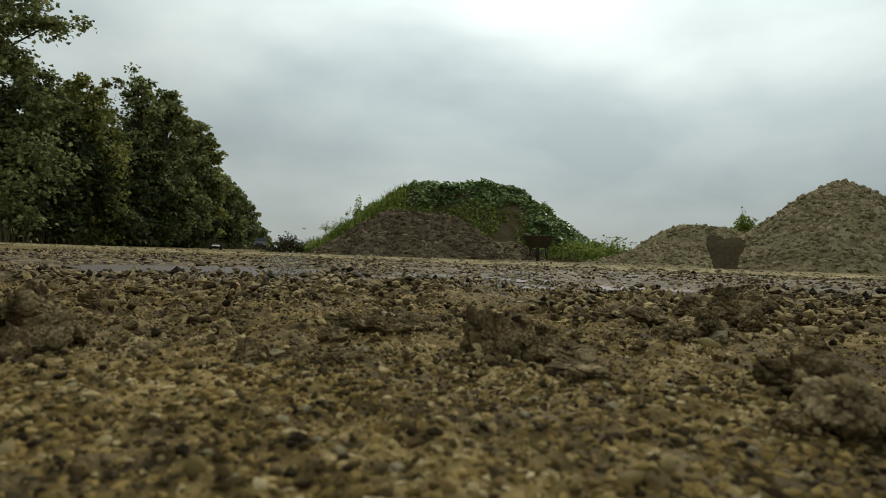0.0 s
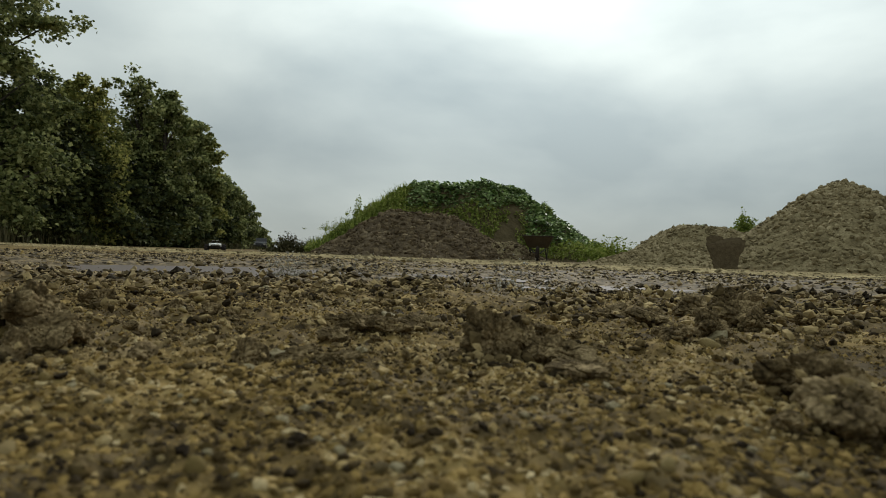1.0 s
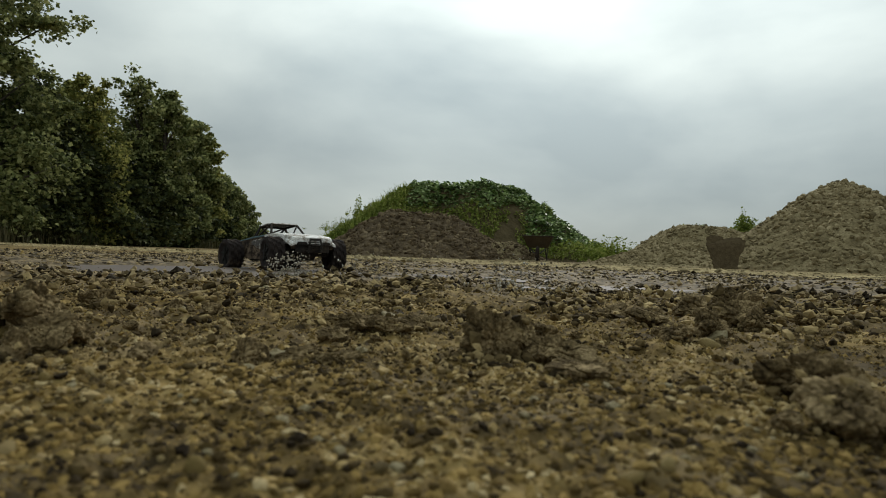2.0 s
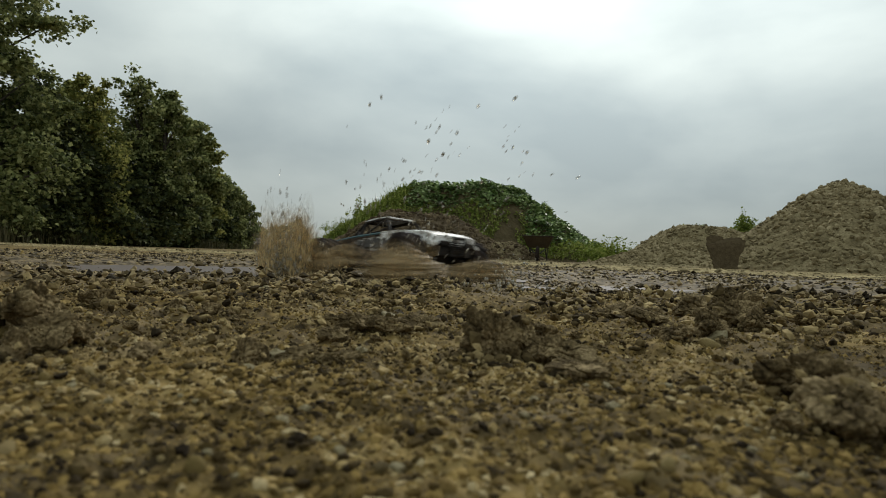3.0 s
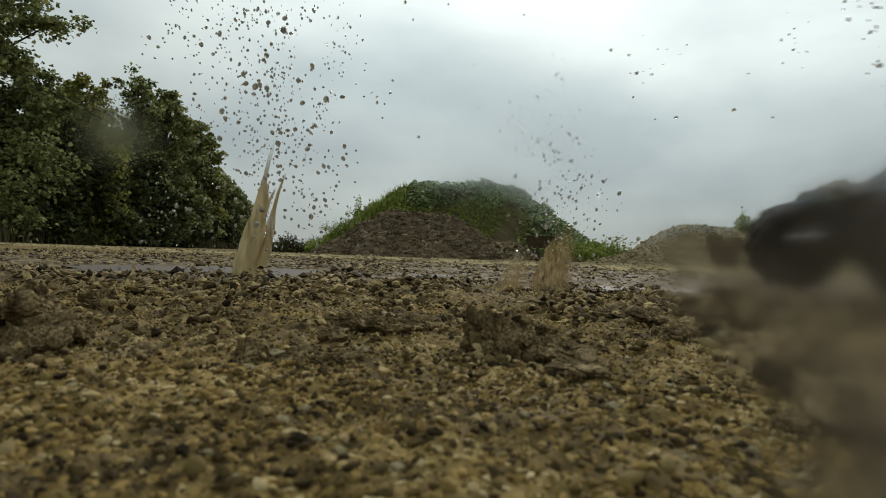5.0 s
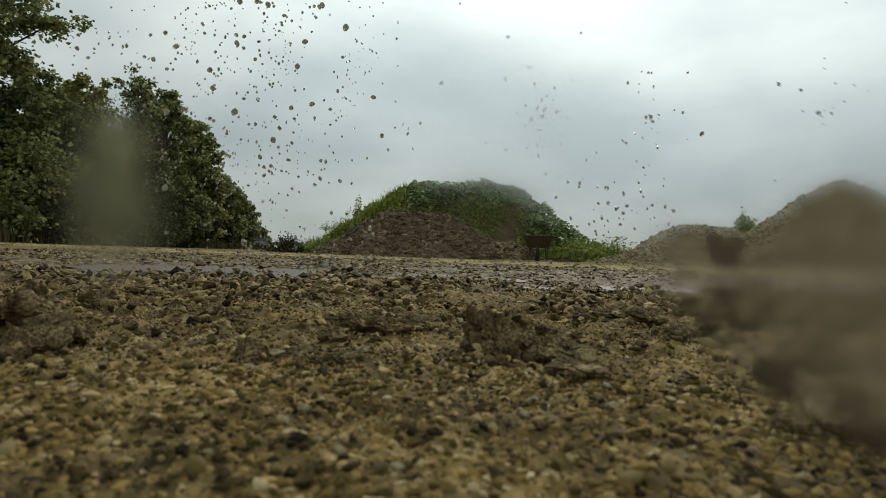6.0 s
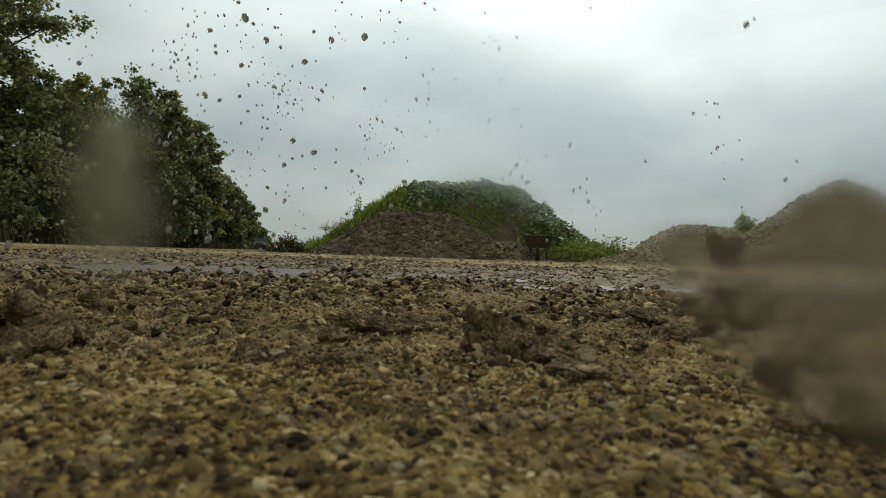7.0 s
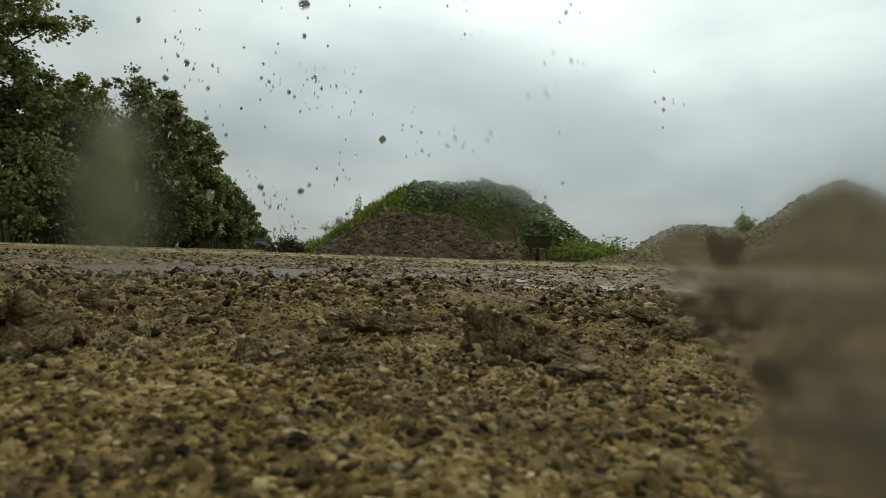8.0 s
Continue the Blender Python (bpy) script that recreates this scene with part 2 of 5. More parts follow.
def muddy_water(name, colour, hole, soft, scale, stretch_z=0.30, most=1.0, wisp=1.0):
    """Brown water torn into shreds: a ragged mix of wet gloss and clear gaps."""
    m = bpy.data.materials.new(name)
    m.use_nodes = True
    t = m.node_tree
    b = t.nodes["Principled BSDF"]
    b.inputs["Base Color"].default_value, b.inputs["Roughness"].default_value = (*colour, 1), 0.5
    b.inputs["Specular IOR Level"].default_value = 0.2
    b.inputs["Subsurface Weight"].default_value = 0.0
    tc = t.nodes.new("ShaderNodeTexCoord")
    mp = t.nodes.new("ShaderNodeMapping")
    mp.inputs["Scale"].default_value = (1, 1, stretch_z)
    t.links.new(tc.outputs["Object"], mp.inputs["Vector"])
    n = t.nodes.new("ShaderNodeTexNoise")
    n.inputs["Scale"].default_value, n.inputs["Detail"].default_value = scale, 5
    t.links.new(mp.outputs[0], n.inputs["Vector"])
    r = t.nodes.new("ShaderNodeMapRange")
    r.inputs["From Min"].default_value, r.inputs["From Max"].default_value, r.inputs["To Max"].default_value = hole, hole + soft, most
    t.links.new(n.outputs["Fac"], r.inputs["Value"])
    thick = r.outputs["Result"]
    if wisp < 1:   # thins out towards the top, and fine spray to the sides too
        sp = t.nodes.new("ShaderNodeSeparateXYZ")
        t.links.new(tc.outputs["Generated"], sp.inputs[0])
        for axis, stops in (("Z", ((wisp, 1.0), (1.0, 0.0))), ("X", ((0.0, 0.0), (0.38, 1.0), (0.62, 1.0), (1.0, 0.0))))[:2 if wisp < 0.5 else 1]:
            fall = t.nodes.new("ShaderNodeValToRGB")
            fall.color_ramp.interpolation = "EASE"
            e = fall.color_ramp.elements
            while len(e) < len(stops):
                e.new(0.5)
            for el, (at, v) in zip(e, stops):
                el.position, el.color = at, (v, v, v, 1)
            t.links.new(sp.outputs[axis], fall.inputs["Fac"])
            times = t.nodes.new("ShaderNodeMath")
            times.operation = "MULTIPLY"
            t.links.new(thick, times.inputs[0])
            t.links.new(fall.outputs["Color"], times.inputs[1])
            thick = times.outputs[0]
    t.links.new(thick, b.inputs["Alpha"])
    rr = t.nodes.new("ShaderNodeValToRGB")
    rr.color_ramp.elements[0].position, rr.color_ramp.elements[0].color = 0.35, (colour[0] * 0.78, colour[1] * 0.77, colour[2] * 0.75, 1)
    rr.color_ramp.elements[1].position, rr.color_ramp.elements[1].color = 0.65, (min(1, colour[0] * 1.2), min(1, colour[1] * 1.2), min(1, colour[2] * 1.2), 1)
    n2 = t.nodes.new("ShaderNodeTexNoise")
    n2.inputs["Scale"].default_value, n2.inputs["Detail"].default_value = scale * 2.3, 5
    t.links.new(mp.outputs[0], n2.inputs["Vector"])
    t.links.new(n2.outputs["Fac"], rr.inputs["Fac"])
    t.links.new(rr.outputs["Color"], b.inputs["Base Color"])
    return m


M_JET = muddy_water("brown_splash_water", (0.50, 0.385, 0.20), 0.22, 0.26, 30, 0.16, 1.0, 0.62)
M_SPRAY = muddy_water("fine_brown_spray", (0.52, 0.375, 0.185), 0.36, 0.26, 130, 0.30, 0.85, 0.3)
M_MURK = muddy_water("dark_muddy_spray", (0.17, 0.118, 0.080), 0.28, 0.40, 70, 0.4, 0.75, 0.3)
M_MIST = muddy_water("brown_mist", (0.50, 0.355, 0.18), 0.28, 0.45, 90, 0.5, 0.58, 0.3)

m = bpy.data.materials.new("puddle_water")
m.use_nodes = True
M_WATER = m
b = m.node_tree.nodes["Principled BSDF"]
b.inputs["Base Color"].default_value, b.inputs["Roughness"].default_value = (0.095, 0.070, 0.054, 1), 0.60
b.inputs["Specular IOR Level"].default_value = 0.16
wn = m.node_tree.nodes.new("ShaderNodeTexNoise")
wn.inputs["Scale"].default_value = 18
wb = m.node_tree.nodes.new("ShaderNodeBump")
wb.inputs["Strength"].default_value, wb.inputs["Distance"].default_value = 0.25, 0.02
m.node_tree.links.new(wn.outputs["Fac"], wb.inputs["Height"])
m.node_tree.links.new(wb.outputs["Normal"], b.inputs["Normal"])

# ---- mesh helpers ----
rng = np.random.default_rng(7)


def mesh_of(name, verts, faces, material, smooth=True):
    """faces: an (n, k) array of equal polygons, or a list."""
    me = bpy.data.meshes.new(name)
    verts = np.asarray(verts, dtype=np.float32)
    if isinstance(faces, np.ndarray):
        n, k = faces.shape
        me.vertices.add(len(verts))
        me.vertices.foreach_set("co", verts.ravel())
        me.loops.add(n * k)
        me.loops.foreach_set("vertex_index", faces.astype(np.int32).ravel())
        me.polygons.add(n)
        me.polygons.foreach_set("loop_start", np.arange(0, n * k, k, dtype=np.int32))
        me.update(calc_edges=True)
    else:
        me.from_pydata([tuple(v) for v in verts], [], faces)
    me.polygons.foreach_set("use_smooth", np.full(len(me.polygons), smooth))
    me.materials.append(material)
    me.validate()
    return me


def bm_mesh(name, bm, material, smooth=False):
    me = bpy.data.meshes.new(name)
    bmesh.ops.recalc_face_normals(bm, faces=bm.faces)
    bm.to_mesh(me)
    bm.free()
    me.polygons.foreach_set("use_smooth", np.full(len(me.polygons), smooth))
    me.materials.append(material)
    return me


def part(name, bm, material, parent, label="", smooth=False):
    ob = new(name, bm_mesh(name, bm, material, smooth))
    ob.parent = parent
    return tagged(ob, label)


def piece(name, me, parent=None, m=None, label=""):
    ob = new(name, me)
    ob.parent = parent
    if m is not None:
        ob.matrix_basis = m
    return tagged(ob, label)


def vnoise(x, y, seed=0):
    """Smooth value noise in 0..1 on arrays."""
    xi, yi = np.floor(x).astype(np.int64), np.floor(y).astype(np.int64)
    xf, yf = x - xi, y - yi
    u, v = xf * xf * (3 - 2 * xf), yf * yf * (3 - 2 * yf)

    def h(a, c):
        k = (a * 374761393 + c * 668265263 + seed * 974634777) & 0x7FFFFFFF
        k = ((k ^ (k >> 13)) * 1274126177) & 0x7FFFFFFF
        return ((k ^ (k >> 16)) & 0xFFFF) / 65535.0

    return (h(xi, yi) * (1 - u) + h(xi + 1, yi) * u) * (1 - v) + (h(xi, yi + 1) * (1 - u) + h(xi + 1, yi + 1) * u) * v


def fbm(x, y, octaves=4, seed=0):
    total, amp, out = 0.0, 1.0, 0.0
    for i in range(octaves):
        out = out + amp * vnoise(x * 2 ** i + i * 17.3, y * 2 ** i - i * 9.1, seed + i)
        total += amp
        amp *= 0.5
    return out / total


def sstep(a, c, x):
    s = np.clip((x - a) / (c - a), 0, 1)
    return s * s * (3 - 2 * s)


def box(bm, x0, x1, y0, y1, z0, z1, bevel=0.0, m=None):
    made = bmesh.ops.create_cube(bm, size=1.0)["verts"]
    for v in made:
        v.co = Vector(((x0 + x1) / 2 + v.co.x * (x1 - x0), (y0 + y1) / 2 + v.co.y * (y1 - y0), (z0 + z1) / 2 + v.co.z * (z1 - z0)))
    if bevel:
        edges = {e for v in made for e in v.link_edges}
        made = list({v for f in bmesh.ops.bevel(bm, geom=list(edges), offset=bevel, segments=2, affect="EDGES")["faces"] for v in f.verts} | {v for v in made if v.is_valid})
    if m is not None:
        bmesh.ops.transform(bm, matrix=m, verts=made)
    return made


def tube(bm, points, radii, sides=8):
    """A tapered tube through points."""
    rings = []
    pts = [Vector(p) for p in points]
    for i, p in enumerate(pts):
        way = (pts[min(i + 1, len(pts) - 1)] - pts[max(i - 1, 0)]).normalized()
        q = way.to_track_quat("Z", "Y")
        r = radii[i] if isinstance(radii, (list, tuple)) else radii
        rings.append([bm.verts.new(p + q @ Vector((r * math.cos(a), r * math.sin(a), 0))) for a in (2 * math.pi * k / sides for k in range(sides))])
    for a, c in zip(rings, rings[1:]):
        for k in range(sides):
            bm.faces.new((a[k], a[(k + 1) % sides], c[(k + 1) % sides], c[k]))
    bm.faces.new(rings[0][::-1])
    bm.faces.new(rings[-1])


def loft(bm, sections):
    """Closed rings of equal length, skinned and capped."""
    rings = [[bm.verts.new(p) for p in s] for s in sections]
    n = len(rings[0])
    for a, c in zip(rings, rings[1:]):
        for k in range(n):
            bm.faces.new((a[k], a[(k + 1) % n], c[(k + 1) % n], c[k]))
    bm.faces.new(rings[0][::-1])
    bm.faces.new(rings[-1])


def ico(sub):
    bm = bmesh.new()
    bmesh.ops.create_icosphere(bm, subdivisions=sub, radius=1.0)
    v = np.array([q.co[:] for q in bm.verts])
    f = np.array([[q.index for q in p.verts] for p in bm.faces])
    bm.free()
    return v, f


ICO1, ICO2, ICO3, ICO5 = ico(1), ico(2), ico(4), ico(5)


OCTA = (np.array([(1, 0, 0), (0, 1, 0), (-1, 0, 0), (0, -1, 0), (0, 0, 1), (0, 0, -1)], float), np.array([(0, 1, 4), (1, 2, 4), (2, 3, 4), (3, 0, 4), (1, 0, 5), (2, 1, 5), (3, 2, 5), (0, 3, 5)]))


def lumps(pos, size, base=ICO1, flat=0.65, rough=0.28, seed=1):
    """Many irregular stones in one array of vertices and faces."""
    r = np.random.default_rng(seed)
    bv, bf = base
    n, k = len(pos), len(bv)
    scale = size[:, None] * (0.7 + 0.6 * r.random((n, 3)))
    scale[:, 2] *= flat
    bumpy = 1 + rough * (r.random((n, k)) - 0.5) * 2
    v = bv[None] * bumpy[:, :, None] * scale[:, None, :]
    a = r.random(n) * 6.283
    c, s = np.cos(a)[:, None], np.sin(a)[:, None]
    tilt = (r.random(n) - 0.5)[:, None] * 0.9
    z = v[..., 2] + v[..., 0] * tilt
    x, y = v[..., 0] * c - v[..., 1] * s, v[..., 0] * s + v[..., 1] * c
    v = np.stack([x, y, z], -1) + np.asarray(pos)[:, None, :]
    f = bf[None] + (np.arange(n) * k)[:, None, None]
    return v.reshape(-1, 3), f.reshape(-1, 3)


def leaf_quads(pos, size, seed=1, up=0.35, long=1.5):
    """Loose folded leaves: two quads on a bent rib each."""
    r = np.random.default_rng(seed)
    n = len(pos)
    d = r.normal(size=(n, 3))
    d[:, 2] *= 0.6
    d /= np.linalg.norm(d, axis=1)[:, None]
    nrm = r.normal(size=(n, 3)) * (1 - up)
    nrm[:, 2] += up * 2
    side = np.cross(d, nrm)
    side /= np.linalg.norm(side, axis=1)[:, None] + 1e-9
    nn = np.cross(side, d)
    L, W = (size * long)[:, None], (size * 0.55)[:, None]
    p = np.asarray(pos)
    tip, mid = p + d * L - nn * W * 0.3, p + d * L * 0.5
    left, right = mid + side * W + nn * W * 0.35, mid - side * W + nn * W * 0.35
    v = np.stack([p, left, tip, right], 1).reshape(-1, 3)
    f = np.array([[0, 1, 2], [0, 2, 3]])[None] + (np.arange(n) * 4)[:, None, None]
    return v, f.reshape(-1, 3)


def blades(pos, height, seed=1, lean=0.35, width=0.05):
    """Tapered bent grass blades."""
    r = np.random.default_rng(seed)
    n = len(pos)
    a = r.random(n) * 6.283
    out = np.stack([np.cos(a), np.sin(a), 0 * a], 1)
    side = np.stack([-np.sin(a), np.cos(a), 0 * a], 1) * (height * width)[:, None]
    le = (r.random(n) * lean)[:, None] * height[:, None]
    up = np.stack([0 * a, 0 * a, height], 1)
    p = np.asarray(pos)
    m1 = p + up * 0.55 + out * le * 0.35
    v = np.stack([p - side, p + side, m1 + side * 0.8, m1 - side * 0.8, p + up * 0.97 + out * le], 1).reshape(-1, 3)
    q = np.array([[0, 1, 2], [0, 2, 3], [3, 2, 4]])[None] + (np.arange(n) * 5)[:, None, None]
    return v, q.reshape(-1, 3)


# ---- the ground ----
WATER_Z = -0.0365


def ground_z(x, y):
    """Height of the gravel: a low shelf by the camera, a churned puddle hollow, then the flat yard."""
    d = np.hypot(x, y)
    z = -0.022 * sstep(0.45, 1.35, d)
    hollow = sstep(1.45, 1.8, y) * (1 - sstep(3.0, 3.9, y)) * (1 - sstep(1.5, 2.3, np.abs(x - 0.1)))
    z = z - 0.026 * hollow
    z = z + (fbm(x * 2.3 + 5, y * 1.1, 3, 15) - 0.5) * 0.05 * hollow
    z = z + 0.008 * sstep(0.75, 1.0, y) * (1 - sstep(1.15, 1.5, y)) * sstep(0.15, 0.5, x)
    rough = 0.006 + 0.010 * hollow + 0.005 * sstep(0.5, 1.2, d) * (1 - sstep(3.5, 6, d))
    z = z + (fbm(x * 14, y * 14, 4, 3) - 0.5) * 2 * rough * (1 - 0.6 * sstep(6, 12, d)) + (fbm(x * 3.1, y * 6.2, 4, 91) - 0.5) * 0.035 * sstep(1.3, 2.0, d) * (1 - sstep(7, 12, d)) * (1 - 0.6 * hollow)
    z = z + (fbm(x * 90, y * 90, 3, 8) - 0.5) * 0.009 * (1 - sstep(1.5, 3, d))
    crust = np.abs(fbm(x * 30, y * 30, 3, 21) - 0.5) * 2
    z = z + (0.25 - crust) * 0.016 * sstep(0.45, 0.9, d) * (1 - sstep(2.5, 4, d))
    z = z + (fbm(x * 44, y * 44, 3, 63) - 0.5) * 0.013 * sstep(0.25, 0.5, d) * (1 - sstep(1.8, 3, d)) * sstep(0.40, 0.62, fbm(x * 6, y * 6, 2, 64))
    z = z + (fbm(x * 1.7, y * 1.7, 3, 5) - 0.5) * 0.016 * sstep(0.4, 1.5, d)
    return z


def make_ground():
    radii = [0.02]
    while radii[-1] < 3.6:
        radii.append(radii[-1] * 1.0125 + 0.0002)
    while radii[-1] < 14:
        radii.append(radii[-1] * 1.02)
    while radii[-1] < 3800:
        radii.append(radii[-1] * 1.16)
    fore = np.radians(np.linspace(-42, 42, 420))
    back = np.radians(np.linspace(42, 318, 50)[1:-1])
    ang = np.concatenate([fore, back])
    R, A = np.meshgrid(np.array(radii), ang, indexing="ij")
    x, y = R * np.sin(A), R * np.cos(A)
    z = ground_z(x, y)
    n, k = R.shape
    v = np.stack([x, y, z], -1).reshape(-1, 3)
    v = np.vstack([v, [[0, 0, float(ground_z(np.array([0.0]), np.array([0.0]))[0])]]])
    i, j = np.meshgrid(np.arange(n - 1), np.arange(k), indexing="ij")
    j2 = (j + 1) % k
    q = np.stack([i * k + j, (i + 1) * k + j, (i + 1) * k + j2, i * k + j2], -1).reshape(-1, 4)
    tri = np.concatenate([q[:, [0, 2, 1]], q[:, [0, 3, 2]]])
    jj = np.arange(k)
    tri = np.concatenate([tri, np.stack([np.full(k, n * k), (jj + 1) % k, jj], 1)])
    return tagged(new("ground", mesh_of("ground", v, tri, M_GROUND)), "wet sandy gravel ground churned with mud and stones", "ground", kind="structure")


ground = make_ground()


def make_puddle(cx, cy, rx, ry, label):
    bm = bmesh.new()
    ring = []
    for k in range(48):
        a = 2 * math.pi * k / 48
        r = 1 + 0.12 * math.sin(3 * a + 1 + cx) + 0.07 * math.sin(7 * a)
        ring.append(bm.verts.new((cx + rx * r * math.cos(a), cy + ry * r * math.sin(a), WATER_Z)))
    bm.faces.new(ring)
    return tagged(new("puddle", bm_mesh("puddle", bm, M_WATER)), label, "puddle", kind="structure")


make_puddle(-0.62, 2.55, 0.95, 0.72, "shallow muddy puddle reflecting the grey sky")
make_puddle(0.42, 2.2, 0.42, 0.20, "thin film of water in a wheel rut")


def make_track():
    """A pale strip of packed sand that crosses the yard on a slant."""
    n, k = 160, 14
    s = np.linspace(-14, 11, n)
    w = np.linspace(-1, 1, k)
    S, W = np.meshgrid(s, w, indexing="ij")
    cx, cy = 0.86, -0.50
    half = 1.7 + 0.5 * (fbm(S * 0.5, W * 0 + 3, 3, 2) - 0.5)
    x = -1.6 + S * cx - W * half * cy
    y = 9.2 + S * cy + W * half * cx
    z = ground_z(x, y) * 0.3 - 0.012 + 0.02 * (1 - W ** 2) + (fbm(x * 2.2, y * 2.2, 5, 12) - 0.5) * 0.05 - 0.03 * (np.abs(W) > 0.95)
    v = np.stack([x, y, z], -1).reshape(-1, 3)
    i, j = np.meshgrid(np.arange(n - 1), np.arange(k - 1), indexing="ij")
    q = np.stack([i * k + j, (i + 1) * k + j, (i + 1) * k + j + 1, i * k + j + 1], -1).reshape(-1, 4)
    r = np.random.default_rng(19)
    m = 6000
    sl, wl = r.random(m) * 25 - 14, r.random(m) * 2 - 1
    lx, ly = -1.6 + sl * cx - wl * 1.75 * cy, 9.2 + sl * cy + wl * 1.75 * cx
    lz = ground_z(lx, ly) * 0.3 - 0.012 + 0.02 * (1 - wl ** 2) + (fbm(lx * 2.2, ly * 2.2, 5, 12) - 0.5) * 0.05
    lv, lf = lumps(np.stack([lx, ly, lz], 1), 0.004 + 0.030 * r.random(m) ** 5, ICO1, 0.6, 0.35, 20)
    tagged(new("sand_crumble", mesh_of("sand_crumble", lv, lf, M_RUBBLE, False)), "loose lumps of dry sand on the track", "sand", kind="stuff")
    return tagged(new("track", mesh_of("track", v, q, M_TRACK)), "pale packed sand track crossing the yard", "track", kind="structure")


make_track()


# ---- mounds and piles ----


def at_px(px, d):
    """Sideways place of a line of sight at the distance d."""
    return (px - 784) / 1120 * d


def heap(name, cx, cy, sx, sy, profile, material, cells=110, rough=0.12, scale=1.6, seed=1):
    """A heap as a height field over an ellipse; profile(u, v) gives the height in metres at the ellipse's own coordinates."""
    g = np.linspace(-1, 1, cells)
    U, V = np.meshgrid(g, g, indexing="ij")
    z = profile(U, V)
    x, y = U * sx, V * sy
    z = z + (fbm((x + seed) * scale, (y + seed) * scale, 5, seed) - 0.5) * 2 * rough * np.clip(z * 2, 0, 1)
    z = z + (fbm((x + seed) * scale * 6, (y + seed) * scale * 6, 3, seed + 40) - 0.5) * rough * 0.55 * np.clip(z * 3, 0, 1)
    z = np.where(z < 0.004, -0.12, z)
    v = np.stack([x, y, z], -1).reshape(-1, 3)
    i, j = np.meshgrid(np.arange(cells - 1), np.arange(cells - 1), indexing="ij")
    q = np.stack([i * cells + j, (i + 1) * cells + j, (i + 1) * cells + j + 1, i * cells + j + 1], -1).reshape(-1, 4)
    keep = (v[q][:, :, 2] > -0.1).any(1)
    ob = new(name, mesh_of(name, v, q[keep], material))
    ob.matrix_basis = pose(cx, cy, -0.02)

    def surface(px, py):
        u, w = np.asarray(px) / sx, np.asarray(py) / sy
        zz = profile(u, w)
        return zz + (fbm((u * sx + seed) * scale, (w * sy + seed) * scale, 5, seed) - 0.5) * 2 * rough * np.clip(zz * 2, 0, 1)

    return ob, surface


def mound_profile(u, v):
    """Flat-topped grassy mound, steeper on its right flank."""
    r = np.sqrt(np.where(u < 0, u * 1.07, u * 0.94) ** 2 + v ** 2)
    z = 2.30 * (1 - sstep(0.20, 1.0, r) ** 0.95) + 0.10 * u * (u < 0) * (r < 0.5)
    return np.clip(z - 0.05, -1, 9)


mound, mound_z = heap("mound", 0.36, 20.5, 5.65, 4.2, mound_profile, M_MOUND, 100, 0.14, 1.2, 4)
tagged(mound, "old earth mound overgrown with weeds and broad-leaved vines", "earth mound")


def soil_profile(u, v):
    """A blunt ridge that falls off on all sides."""
    x, y = u * 3.3, v * 2.6
    along = np.clip(x, -0.85, 0.75)
    far = np.hypot(x - along, y)
    return 1.31 - 0.07 * (along + 0.85) - 0.60 * np.sqrt(far ** 2 + 0.02)


soil_heap, soil_z = heap("soil_heap", -0.55, 17.3, 3.3, 2.6, soil_profile, M_SOIL, 210, 0.11, 2.2, 9)
tagged(soil_heap, "heap of dark crumbly brown soil before the mound", "soil heap")


def pile_profile(u, v):
    r = np.sqrt(u ** 2 + v ** 2)
    return 2.17 * (1 - np.sqrt(r ** 2 + 0.030)) + 0.03


sand_pile, pile_z = heap("sand_pile", 8.28, 13.2, 2.85, 2.85, pile_profile, M_SAND, 230, 0.11, 2.0, 21)
tagged(sand_pile, "tall steep pile of yellow-brown sand and rubble", "sand pile")


def low_profile(u, v):
    r = np.sqrt(u ** 2 + v ** 2)
    return 0.98 * (1 - sstep(0.12, 1.0, r) ** 1.1)


low_pile, low_z = heap("sand_pile", 6.25, 15.2, 2.45, 1.9, low_profile, M_SAND, 160, 0.10, 2.2, 33)
tagged(low_pile, "low rounded pile of sand with sprouting weeds", "sand pile")


def spill_profile(u, v):
    r = np.sqrt(u ** 2 + v ** 2)
    return 0.46 * (1 - sstep(0.0, 1.0, r) ** 0.8)


spill_pile, spill_z = heap("sand_pile", 4.75, 13.3, 2.1, 1.2, spill_profile, M_SAND, 150, 0.10, 2.4, 41)
tagged(spill_pile, "small spilled heap of sand beside the larger piles", "sand pile")


def tip_profile(u, v):
    r = np.sqrt(u ** 2 + v ** 2)
    return 0.52 * (1 - sstep(0.0, 1.0, r) ** 0.8)


tip_pile, tip_z = heap("sand_pile", at_px(897, 16.6), 16.5, 1.3, 0.9, tip_profile, M_SAND, 60, 0.16, 3.0, 51)
tagged(tip_pile, "small tipped heap of pale sand beside the wheelbarrow", "sand pile")


def strew(owner, surface, sx, sy, count, lo, hi, material, name, seed, keep=None):
    r = np.random.default_rng(seed)
    x, y = (r.random(count) * 2 - 1) * sx, (r.random(count) * 2 - 1) * sy
    z = surface(x, y)
    ok = z > 0.02
    if keep is not None:
        ok &= keep(x, y, z)
    x, y, z = x[ok], y[ok], z[ok]
    v, f = lumps(np.stack([x, y, z], 1), lo + (hi - lo) * r.random(len(x)) ** 4, ICO1, 0.8, 0.35, seed)
    ob = new(name, mesh_of(name, v, f, material, False))
    ob.parent = owner
    return tagged(ob, kind="stuff")


